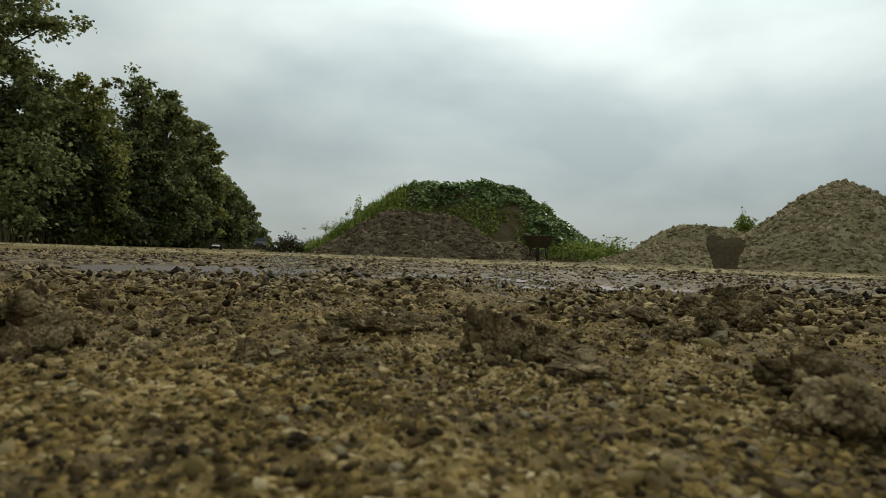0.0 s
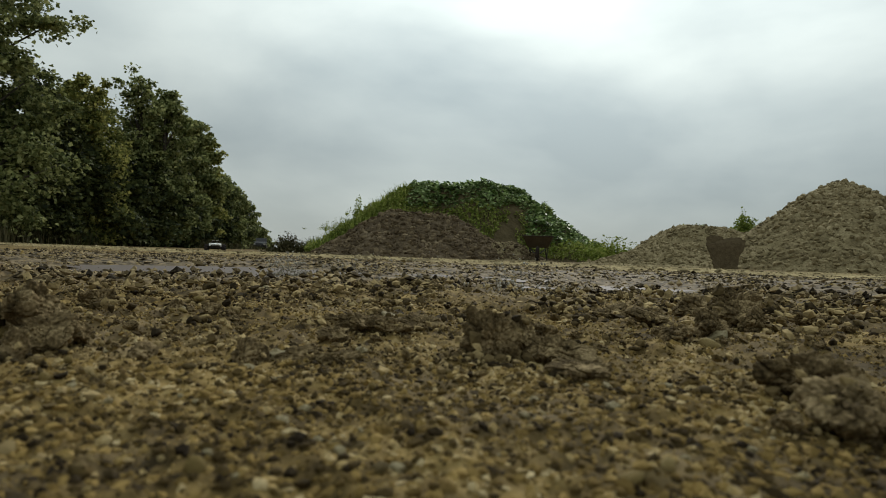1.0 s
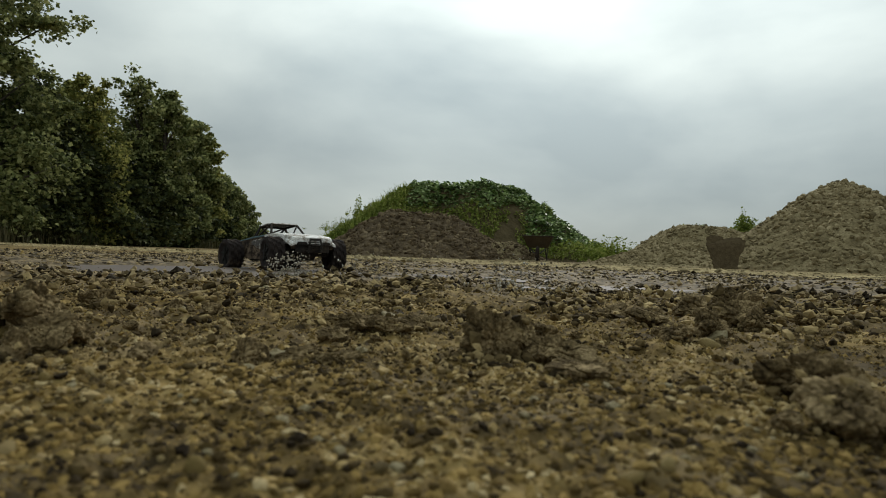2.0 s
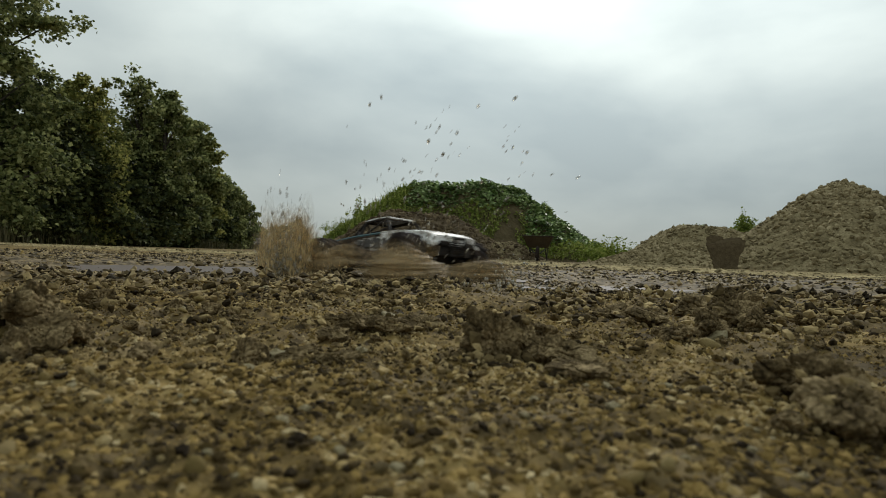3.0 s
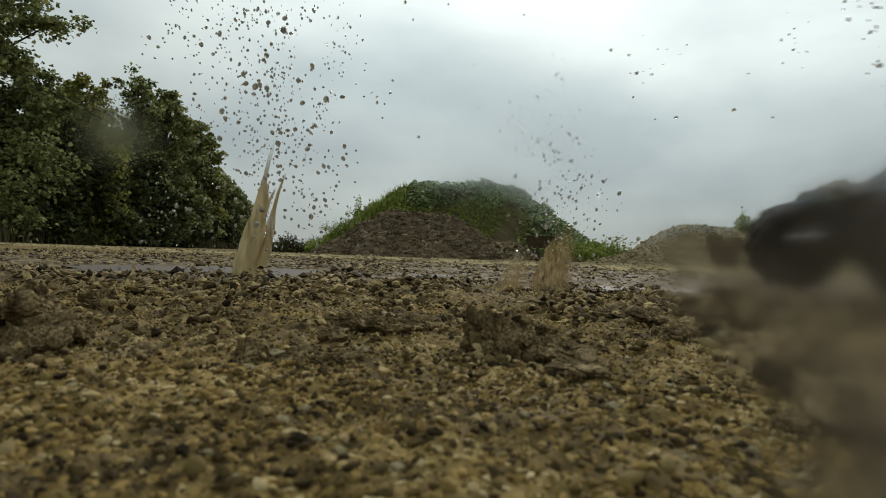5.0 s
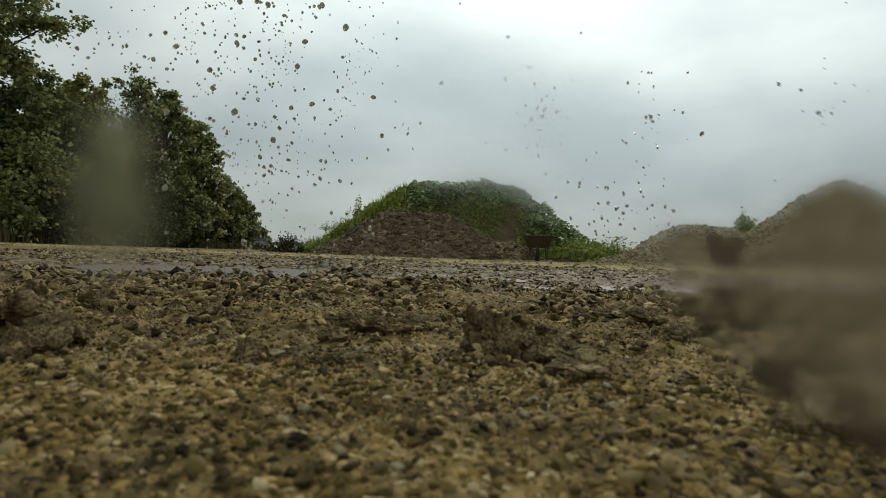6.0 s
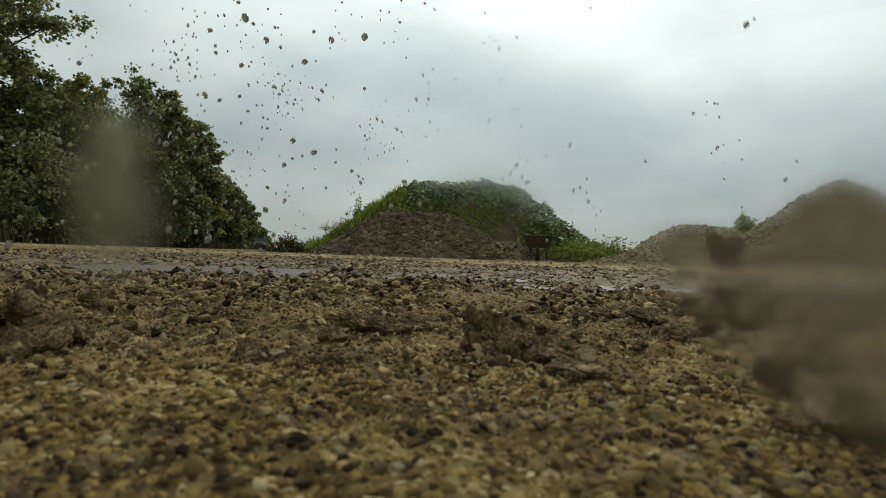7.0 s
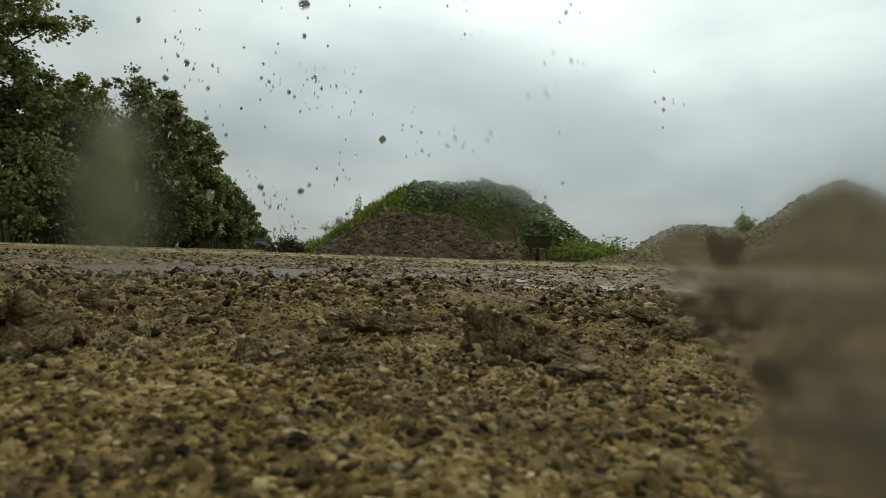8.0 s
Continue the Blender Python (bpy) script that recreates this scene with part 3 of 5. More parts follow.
strew(soil_heap, soil_z, 3.3, 2.6, 12000, 0.010, 0.085, M_SOIL_LUMP, "soil_crumble", 5, lambda x, y, z: y < 0.3)
strew(sand_pile, pile_z, 2.85, 2.85, 15000, 0.010, 0.075, M_RUBBLE, "sand_crumble", 6, lambda x, y, z: y < 0.3)
strew(low_pile, low_z, 2.2, 1.9, 6500, 0.010, 0.06, M_RUBBLE, "sand_crumble", 7, lambda x, y, z: y < 0.3)
strew(spill_pile, spill_z, 2.1, 1.2, 5000, 0.010, 0.06, M_RUBBLE, "sand_crumble", 8, lambda x, y, z: y < 0.2)
strew(tip_pile, tip_z, 1.3, 0.9, 3000, 0.010, 0.06, M_SOIL_LUMP, "sand_crumble", 9, lambda x, y, z: y < 0.2)


# ---- plants on the mound ----


def mound_plants():
    r = np.random.default_rng(11)
    x, y = (r.random(80000) * 2 - 1) * 5.65, (r.random(80000) * 2 - 1) * 4.2
    z = mound_z(x, y)
    edge = fbm(x * 0.8 + 4, y * 0.8, 3, 50)
    on = (z > 0.04) & (y < 2.2)
    vine = on & ((z > 1.45 + 0.9 * (edge - 0.5)) | ((x > 2.0) & (z > 0.45))) & (x > -2.1 + 1.2 * edge)
    px, py, pz = x[vine][:14000], y[vine][:14000], z[vine][:14000]
    tuft = np.clip(fbm(px * 2.4, py * 2.4, 2, 9) - 0.36, 0, 1)
    lift_h = -0.04 + 0.08 * r.random(len(px)) + 0.42 * tuft
    v, f = leaf_quads(np.stack([px, py, pz + lift_h], 1), 0.065 + 0.075 * r.random(len(px)), 3, 0.86, 1.05)
    ob = new("vine_leaves", mesh_of("vine_leaves", v, f, M_VINE))
    ob.parent = mound
    tagged(ob, "blanket of broad green vine leaves", kind="stuff")
    bare = (x > 0.6) & (x < 2.3) & (fbm(x * 1.3, y * 1.3, 2, 31) > 0.47)
    grassy = on & ~vine & ~bare & (z < 2.3)
    px, py, pz = x[grassy][:16000], y[grassy][:16000], z[grassy][:16000]
    h = (0.06 + 0.26 * r.random(len(px)) ** 3) * (0.7 + 0.6 * (px < -1.5))
    v1, f1 = blades(np.stack([px, py, pz - 0.02], 1), h, 5, 0.9, 0.05)
    cl = fbm(px * 2.2, py * 2.2, 2, 77)
    v2, f2 = leaf_quads(np.stack([px, py, pz + (0.02 + 0.30 * cl * r.random(len(px)))], 1), 0.03 + 0.055 * r.random(len(px)), 6, 0.45, 1.3)
    v, f = np.vstack([v1, v2]), np.vstack([f1, f2 + len(v1)])
    ob = new("grass", mesh_of("grass", v, f, M_GRASS))
    ob.parent = mound
    tagged(ob, "rank yellow-green grass and weeds", kind="stuff")


mound_plants()


def weed_clump(x, y, z, spread, height, count, seed, label, material, name="weed_clump", leaf=1.0):
    """Upright leafy weeds: stalks with small leaves."""
    r = np.random.default_rng(seed)
    px, py = r.normal(0, spread * 0.5, count), r.normal(0, spread * 0.4, count)
    h = height * (0.25 + 0.75 * r.random(count) ** 2) * np.exp(-(px / spread) ** 2)
    base = np.stack([px, py, 0 * px], 1)
    v1, f1 = blades(base, h, seed, 0.3, 0.02)
    per = int(14 / leaf)
    tt = r.random((count, per))
    lp = base[:, None, :] + np.stack([r.normal(0, 0.03, (count, per)), r.normal(0, 0.03, (count, per)), tt * h[:, None]], -1)
    v2, f2 = leaf_quads(lp.reshape(-1, 3), leaf * (0.02 + 0.05 * height * r.random(count * per)), seed + 1, 0.2, 1.8)
    ob = new(name, mesh_of(name, np.vstack([v1, v2]), np.vstack([f1, f2 + len(v1)]), material))
    ob.matrix_basis = pose(x, y, z)
    return tagged(ob, label, "weeds", kind="stuff")


weed_clump(-4.9, 20.0, -0.05, 0.55, 0.75, 200, 61, "dry brownish weeds at the edge of the yard", M_DRY)
weed_clump(-4.3, 20.6, -0.05, 0.5, 0.6, 200, 62, "dry brownish weeds at the edge of the yard", M_DRY)
weed_clump(-3.0, 19.3, 0.70, 0.8, 0.5, 80, 69, "bright yellow-green weeds on the mound's slope", M_GRASS, leaf=0.6)
weed_clump(-2.75, 20.2, 1.2, 0.35, 0.75, 24, 63, "tall pale weeds sprouting from the mound", M_GRASS)
weed_clump(3.2, 19.8, 1.25, 0.22, 0.75, 12, 64, "tall pale weeds sprouting from the mound", M_GRASS)
weed_clump(4.75, 17.5, 0.0, 0.8, 0.8, 240, 65, "leafy green weeds between mound and sand pile", M_GRASS)
weed_clump(7.33, 15.4, 0.50, 0.42, 0.80, 620, 66, "tall light green weeds behind the sand piles", M_GRASS, leaf=0.9)
weed_clump(7.20, 15.3, 0.55, 0.10, 1.0, 40, 70, "tall light green weeds behind the sand piles", M_GRASS, leaf=0.6)
weed_clump(7.8, 15.6, 0.4, 0.6, 0.75, 260, 67, "tall light green weeds behind the sand piles", M_GRASS, leaf=0.5)
weed_clump(6.0, 15.2, 0.93, 0.3, 0.22, 10, 68, "small weeds sprouting on the sand", M_GRASS)


# ---- the tree line ----


def tree(x, y, height, width, seed, leaves_n, low=0.08, material=None, label="", leaf=0.13, arms=()):
    """Trunk with limbs, and a crown of leaf tufts at the limbs' tips with gaps between."""
    r = np.random.default_rng(seed)
    leaves_n = int(leaves_n * 1.1)
    top = new("tree")
    top.matrix_basis = pose(x, y, -0.03)
    tagged(top, label or "dense dark green broadleaf tree of the hedgerow", "tree", group="hedgerow trees")
    bm = bmesh.new()
    lean = r.normal(0, 0.03, 2)
    tube(bm, [(lean[0] * height * q, lean[1] * height * q, height * q) for q in (0, 0.15, 0.4, 0.7, 0.93)], [height * k for k in (0.026, 0.02, 0.015, 0.009, 0.003)], 9)
    tufts = []
    n = 84
    for i in range(n):
        q = low + (1 - low) * (i + r.random()) / n
        env = width * (0.55 + 0.5 * math.sin(math.pi * min(1, q * 0.72 + 0.2))) * (1 - max(0, (q - 0.62) / 0.40) ** 2) ** 0.5 if q < 1.0 else 0.05
        a = r.random() * 6.283
        d = env * (0.35 + 0.65 * r.random() ** 0.5) * (0.72 + 0.5 * r.random() + (0.42 if r.random() < 0.2 else 0.0))
        tip = Vector((d * math.cos(a), d * math.sin(a), height * q))
        tufts.append(tip)
        if i % 4 == 0:
            root = Vector((lean[0] * height, lean[1] * height, 0)) * q * 0.7 + Vector((0, 0, height * max(0.06, q - 0.14)))
            mid = root.lerp(tip, 0.55) + Vector((0, 0, height * 0.015))
            tube(bm, [root, mid, tip], [height * 0.006, height * 0.004, height * 0.0012], 5)
    small = [1.0 - 0.45 * max(0.0, (t.z / height - 0.45) / 0.55) for t in tufts]
    # loose sprigs beyond the crown's edge, and long single boughs
    for i in range(34):
        t = tufts[int(r.integers(n * 0.35, n))]
        out = Vector((t.x, t.y, 0.25 * height * 0.12 + 0.3 * r.random()))
        tufts.append(t + out.normalized() * (0.35 + 0.5 * r.random()) * (0.5 + 0.06 * height))
        small.append(0.34 + 0.15 * r.random())
        tube(bm, [Vector((0, 0, max(0.1, t.z - 0.12 * height))), t, tufts[-1]], [height * 0.004, height * 0.0018, height * 0.0006], 4)
    for reach, level, droop in arms:
        stem = [Vector((reach * k, 0.15 * math.sin(5 * k), height * level + droop * math.sin(3 * k))) for k in (0.0, 0.5, 0.75, 1.0)]
        tube(bm, stem, [height * k for k in (0.005, 0.0035, 0.002, 0.0008)], 5)
        for k in np.linspace(0.35, 1.0, 9):
            tufts.append(Vector((reach * k, 0.15 * math.sin(5 * k), height * level + droop * math.sin(3 * k) + r.normal(0, 0.08))))
            small.append(0.42)
    n = len(tufts)
    part("trunk", bm, M_BARK, top, smooth=True)
    tufts = np.array([t[:] for t in tufts])
    small = np.array(small)
    share = small ** 1.7
    which = r.choice(n, leaves_n, p=share / share.sum())
    rad = (0.28 + 0.034 * height) * (0.6 + 0.8 * r.random(n)) * small
    off = r.normal(size=(leaves_n, 3))
    off *= (r.random(leaves_n) ** 0.30 / np.linalg.norm(off, axis=1))[:, None] * rad[which][:, None] * np.array([1.15, 1.15, 0.7])
    off *= np.where(r.random(leaves_n) < 0.22, 1.0 + 0.5 * r.random(leaves_n), 0.95)[:, None]
    p = tufts[which] + off
    p[:, 2] = np.maximum(p[:, 2], 0.15)
    v, f = leaf_quads(p, leaf * 0.96 * (0.6 + 0.8 * r.random(leaves_n)), seed + 1, 0.3, 1.3)
    crown = new("crown", mesh_of("crown", v, f, material or M_LEAF))
    crown.parent = top
    return top


YOUNG = "yellow-green young tree in the hedgerow"
tree(at_px(-40, 19), 19, 11.2, 1.45, 101, 23000, 0.04, leaf=0.11, arms=((2.35, 0.575, 0.2),))
tree(at_px(105, 25), 25, 6.2, 1.15, 102, 24000, 0.03, M_LEAF2, YOUNG, leaf=0.11)
tree(at_px(160, 26), 26, 6.4, 0.85, 103, 12000, 0.03, M_LEAF2, YOUNG, leaf=0.11)
# low tree in the darker leaf tones, its shade painted in
tree(at_px(40, 22), 22, 5.6, 1.3, 112, 22000, 0.03, M_LEAF_SHADE, leaf=0.11)
tree(at_px(236, 31), 31, 8.1, 0.95, 104, 11000, 0.03, leaf=0.13)
tree(at_px(288, 33), 33, 8.1, 1.25, 111, 19000, 0.03, leaf=0.13)
tree(at_px(322, 40), 40, 8.2, 1.5, 105, 28000, 0.03, leaf=0.15)
tree(at_px(354, 47), 47, 7.9, 1.0, 106, 18000, 0.03, M_LEAF2, "yellow-green tree in the hedgerow", leaf=0.16)
tree(at_px(396, 58), 58, 6.1, 1.35, 107, 18000, 0.03, leaf=0.18)
tree(at_px(424, 75), 75, 6.1, 1.4, 108, 14000, 0.03, leaf=0.2)
tree(at_px(442, 105), 105, 5.0, 2.0, 109, 12000, 0.03, leaf=0.26)
tree(at_px(458, 150), 150, 4.2, 2.0, 110, 9000, 0.03, leaf=0.3)
tree(at_px(468, 190), 190, 3.6, 2.2, 113, 7000, 0.0, leaf=0.35)
# bushes at the hedge's foot, darkened by leaf colour in place of shade
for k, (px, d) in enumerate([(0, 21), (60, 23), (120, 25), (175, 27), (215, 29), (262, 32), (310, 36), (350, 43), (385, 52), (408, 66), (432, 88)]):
    tree(at_px(px, d), d - 0.8, 3.2 + 0.6 * (k % 3), 1.25, 130 + k, 13000, 0.0, M_LEAF_SHADE, "dense bush filling the foot of the hedgerow", leaf=0.11 + 0.0015 * d)
r = np.random.default_rng(77)
q = r.random(9000)
d = 17 + 60 * q ** 1.6
px = np.interp(d, [17, 25, 40, 77], [-60, 140, 350, 430]) + r.normal(0, 16, len(d)) + 8
gx = (px - 784) / 1120 * d
v, f = blades(np.stack([gx, d + r.normal(0, 0.5, len(d)), 0 * d - 0.03], 1), 0.2 + 0.55 * r.random(len(d)), 78, 0.5, 0.03)
tagged(new("verge_grass", mesh_of("verge_grass", v, f, M_DRY)), "tall rough grass along the foot of the hedgerow", "grass", kind="stuff")


# ---- wheelbarrow and plate ----


def wheelbarrow():
    top = new("wheelbarrow")
    tagged(top, "rusty builder's wheelbarrow standing before the soil heap", "wheelbarrow")
    bm = bmesh.new()
    outer = [[(-0.30, -0.25, 0.34), (0.22, -0.25, 0.34), (0.22, 0.25, 0.34), (-0.30, 0.25, 0.34)], [(-0.45, -0.37, 0.62), (0.46, -0.37, 0.62), (0.46, 0.37, 0.62), (-0.45, 0.37, 0.62)]]
    inner = [[(-0.28, -0.23, 0.36), (0.20, -0.23, 0.36), (0.20, 0.23, 0.36), (-0.28, 0.23, 0.36)], [(-0.42, -0.34, 0.62), (0.43, -0.34, 0.62), (0.43, 0.34, 0.62), (-0.42, 0.34, 0.62)]]
    o = [[bm.verts.new(p) for p in s] for s in outer]
    i = [[bm.verts.new(p) for p in s] for s in inner]
    bm.faces.new(o[0][::-1])
    bm.faces.new(i[0])
    for k in range(4):
        j = (k + 1) % 4
        bm.faces.new((o[0][k], o[0][j], o[1][j], o[1][k]))
        bm.faces.new((i[0][j], i[0][k], i[1][k], i[1][j]))
        bm.faces.new((o[1][k], o[1][j], i[1][j], i[1][k]))
    bmesh.ops.bevel(bm, geom=bm.edges[:], offset=0.012, segments=2, affect="EDGES")
    part("tray", bm, M_RUST, top, "rusty pressed steel tray")
    bm = bmesh.new()
    tube(bm, [(0.46, -0.37, 0.62), (0.46, 0.37, 0.62), (-0.45, 0.37, 0.62), (-0.45, -0.37, 0.62), (0.46, -0.37, 0.62)], 0.013, 6)
    part("rim", bm, M_STEEL, top)
    for s in (-1, 1):
        bm = bmesh.new()
        tube(bm, [(0.50, s * 0.07, 0.20), (0.1, s * 0.17, 0.30), (-0.5, s * 0.25, 0.42), (-0.85, s * 0.28, 0.52)], 0.017, 8)
        part("handle", bm, M_STEEL, top)
        bm = bmesh.new()
        tube(bm, [(-0.12, s * 0.18, 0.33), (-0.22, s * 0.22, 0.02), (-0.34, s * 0.22, 0.015), (-0.40, s * 0.23, 0.38)], 0.014, 7)
        part("leg", bm, M_STEEL, top)
    bm = bmesh.new()
    bmesh.ops.create_cone(bm, cap_ends=True, segments=24, radius1=0.19, radius2=0.19, depth=0.08, matrix=Matrix.Translation((0.48, 0, 0.19)) @ Matrix.Rotation(math.pi / 2, 4, "X"))
    bmesh.ops.bevel(bm, geom=[e for e in bm.edges if len(e.link_faces) == 2 and any(len(f.verts) > 8 for f in e.link_faces)], offset=0.025, segments=3, affect="EDGES")
    wheel = part("wheel", bm, M_TYRE, top, smooth=True)
    bm = bmesh.new()
    bmesh.ops.create_cone(bm, cap_ends=True, segments=16, radius1=0.09, radius2=0.09, depth=0.10, matrix=Matrix.Translation((0.48, 0, 0.19)) @ Matrix.Rotation(math.pi / 2, 4, "X"))
    part("hub", bm, M_RUST, wheel)
    top.matrix_basis = pose(at_px(952, 15.9), 15.9, -0.02, 0, 0, -100)
    return top


wheelbarrow()


def steel_plate():
    """A thick worn plate with two rounded upper corners, narrowing to its foot."""
    bm = bmesh.new()
    half = [(0.0, 0.565), (0.10, 0.57), (0.20, 0.58), (0.29, 0.56), (0.34, 0.51), (0.335, 0.43), (0.30, 0.34), (0.25, 0.25), (0.215, 0.15), (0.205, 0.0)]
    outline = [(x, z) for x, z in half] + [(-x * (0.97 + 0.05 * math.sin(9 * z)), z * 1.06) for x, z in half[:0:-1]]
    r = np.random.default_rng(15)
    worn = []
    for (xa, za), (xb, zb) in zip(outline, outline[1:] + outline[:1]):
        for k in (0.0, 0.33, 0.67):
            worn.append((xa + (xb - xa) * k + r.normal(0, 0.007), za + (zb - za) * k + r.normal(0, 0.007)))
    outline = worn
    front = [bm.verts.new((x, -0.02 - 0.10 * (x / 0.42) ** 2, z)) for x, z in outline]
    rear = [bm.verts.new((x, 0.02 - 0.10 * (x / 0.42) ** 2, z)) for x, z in outline]
    n = len(front)
    bm.faces.new(front)
    bm.faces.new(rear[::-1])
    for k in range(n):
        bm.faces.new((front[(k + 1) % n], front[k], rear[k], rear[(k + 1) % n]))
    ob = new("steel_plate", bm_mesh("steel_plate", bm, M_PLATE))
    ob.matrix_basis = pose(at_px(1284, 11.2), 11.2, -0.03, -14, 0, -8)
    return tagged(ob, "rust-brown curved steel plate leaning by the sand pile", "steel plate")


steel_plate()


# ---- parked car far down the tree line ----


def parked_car():
    top = new("parked_car")
    tagged(top, "dark grey car parked far off along the trees", "car")
    bm = bmesh.new()
    prof = [(-2.1, 0.35), (-2.15, 0.75), (-1.7, 0.95), (-1.0, 1.42), (0.4, 1.45), (1.0, 1.0), (1.9, 0.85), (2.1, 0.6), (2.1, 0.35)]
    loft(bm, [[(x, w, z) for x, z in prof] for w in (-0.85, -0.8, 0.8, 0.85)])
    part("body", bm, M_FAR, top)
    for sx in (-1.3, 1.3):
        for sy in (-0.75, 0.75):
            bm = bmesh.new()
            bmesh.ops.create_cone(bm, cap_ends=True, segments=16, radius1=0.33, radius2=0.33, depth=0.2, matrix=Matrix.Translation((sx, sy, 0.33)) @ Matrix.Rotation(math.pi / 2, 4, "X"))
            part("wheel", bm, M_TYRE, top)
    for sy in (-0.6, 0.6):
        bm = bmesh.new()
        box(bm, 2.05, 2.13, sy - 0.15, sy + 0.15, 0.6, 0.75, 0.02)
        part("headlight", bm, M_WHITE, top)
    top.matrix_basis = pose(at_px(459, 80), 80, -0.03, 0, 0, -75)


parked_car()

# ---- the model truck ----
WHEEL_R, TRACK_HALF, BASE_HALF = 0.078, 0.165, 0.215


def make_truck():
    top = new("toy_truck")
    tagged(top, "muddy radio-controlled desert truck with white shell driving through the puddle", "toy truck")
    # chassis tub with sloping ends
    bm = bmesh.new()
    loft(bm, [[(x, -w, z0), (x, w, z0), (x, w * 1.06, z1), (x, -w * 1.06, z1)] for x, w, z0, z1 in ((-0.27, 0.05, 0.085, 0.11), (-0.18, 0.085, 0.05, 0.115), (0.16, 0.085, 0.05, 0.115), (0.27, 0.045, 0.085, 0.11))])
    bmesh.ops.bevel(bm, geom=bm.edges[:], offset=0.005, segments=2, affect="EDGES")
    part("chassis", bm, M_BLACK, top)
    # shell sides: tall flanks rising to the bonnet, with flared arches
    for s in (-1, 1):
        bm = bmesh.new()
        prof = [(-0.25, 0.120), (-0.13, 0.058), (0.10, 0.055), (0.125, 0.09), (0.15, 0.125), (0.27, 0.125), (0.285, 0.10), (0.295, 0.115), (0.285, 0.140), (0.22, 0.160), (0.06, 0.168), (-0.10, 0.160), (-0.26, 0.148)]
        a = [bm.verts.new((x, s * (0.105 + 0.25 * max(0, 0.13 - z)), z)) for x, z in prof]
        c = [bm.verts.new((x, s * 0.092, z)) for x, z in prof]
        bm.faces.new(a)
        bm.faces.new(c[::-1])
        for k in range(len(a)):
            j = (k + 1) % len(a)
            bm.faces.new((a[j], a[k], c[k], c[j]))
        side = part("side_panel", bm, M_MUDDY, top, "side panel caked with brown mud")
        bm = bmesh.new()
        skin = [(-0.115, 0.128), (-0.02, 0.108), (0.115, 0.104), (0.128, 0.118), (0.150, 0.132), (0.215, 0.148), (0.06, 0.160), (-0.10, 0.152)]
        out = [bm.verts.new((x, s * (0.1085 + 0.25 * max(0, 0.13 - z)), z)) for x, z in skin]
        low = [bm.verts.new((x, s * 0.100, z)) for x, z in skin]
        bm.faces.new(out)
        bm.faces.new(low[::-1])
        for k in range(len(out)):
            j = (k + 1) % len(out)
            bm.faces.new((out[j], out[k], low[k], low[j]))
        part("graphic_panel", bm, M_PANEL, side, "white side graphic splashed with mud")
        for x0, x1, z0, z1 in ((-0.092, -0.066, 0.128, 0.146), (-0.050, -0.018, 0.120, 0.148), (-0.004, 0.034, 0.116, 0.151), (0.048, 0.094, 0.114, 0.151)):
            bm = bmesh.new()
            box(bm, x0, x1, s * 0.1125 - 0.004, s * 0.1125 + 0.004, z0, z1, 0.001)
            part("decal_bar", bm, M_GREY, side)
        bm = bmesh.new()
        tube(bm, [(-0.25, s * 0.098, 0.150), (-0.10, s * 0.101, 0.164), (0.06, s * 0.101, 0.172), (0.21, s * 0.098, 0.165)], 0.005, 6)
        part("stripe", bm, M_TEAL, side)
    # bonnet with a raised middle and fenders over the wheels
    bm = bmesh.new()
    loft(bm, [[(x, -w, z - h), (x, -w, z - 0.006), (x, -w * 0.55, z), (x, w * 0.55, z), (x, w, z - 0.006), (x, w, z - h)] for x, w, z, h in ((0.03, 0.114, 0.180, 0.036), (0.12, 0.120, 0.181, 0.052), (0.20, 0.120, 0.176, 0.048), (0.27, 0.112, 0.166, 0.044), (0.30, 0.098, 0.154, 0.034))])
    bmesh.ops.bevel(bm, geom=bm.edges[:], offset=0.004, segments=2, affect="EDGES")
    hood = part("hood", bm, M_WHITE, top, "white hood splashed with mud")
    for s in (-1, 1):
        bm = bmesh.new()
        loft(bm, [[(x, s * 0.10, z - 0.012), (x, s * 0.10, z), (x, s * 0.118, z - 0.006), (x, s * 0.121, z - 0.018)] for x, z in ((0.09, 0.148), (0.13, 0.158), (0.20, 0.158), (0.26, 0.150), (0.30, 0.130))])
        part("fender", bm, M_WHITE, top, "white fender edge splashed with mud")
        bm = bmesh.new()
        box(bm, 0.293, 0.306, s * 0.062 - 0.026, s * 0.062 + 0.026, 0.118, 0.134, 0.003)
        part("headlight", bm, M_BLACK, top)
    bm = bmesh.new()
    for k in range(5):
        box(bm, 0.290, 0.302, -0.032, 0.032, 0.098 + 0.008 * k, 0.102 + 0.008 * k, 0.001)
    box(bm, 0.282, 0.292, -0.09, 0.09, 0.085, 0.135, 0.003)
    part("grille", bm, M_BLACK, top)
    # roll cage
    cage_rail = ((0.070, 0.095, 0.168), (0.022, 0.070, 0.227), (-0.095, 0.068, 0.218), (-0.185, 0.062, 0.160))
    for s in (-1, 1):
        bm = bmesh.new()
        tube(bm, [(x, s * w, z) for x, w, z in cage_rail], 0.0055, 8)
        tube(bm, [(-0.095, s * 0.068, 0.218), (-0.095, s * 0.098, 0.155)], 0.0055, 8)
        tube(bm, [(-0.095, s * 0.098, 0.155), (0.022, s * 0.070, 0.227)], 0.004, 6)
        tube(bm, [(-0.14, s * 0.065, 0.188), (-0.095, s * 0.098, 0.155)], 0.004, 6)
        part("cage_side", bm, M_BLACK, top)
    for x, w, z in cage_rail[1:]:
        bm = bmesh.new()
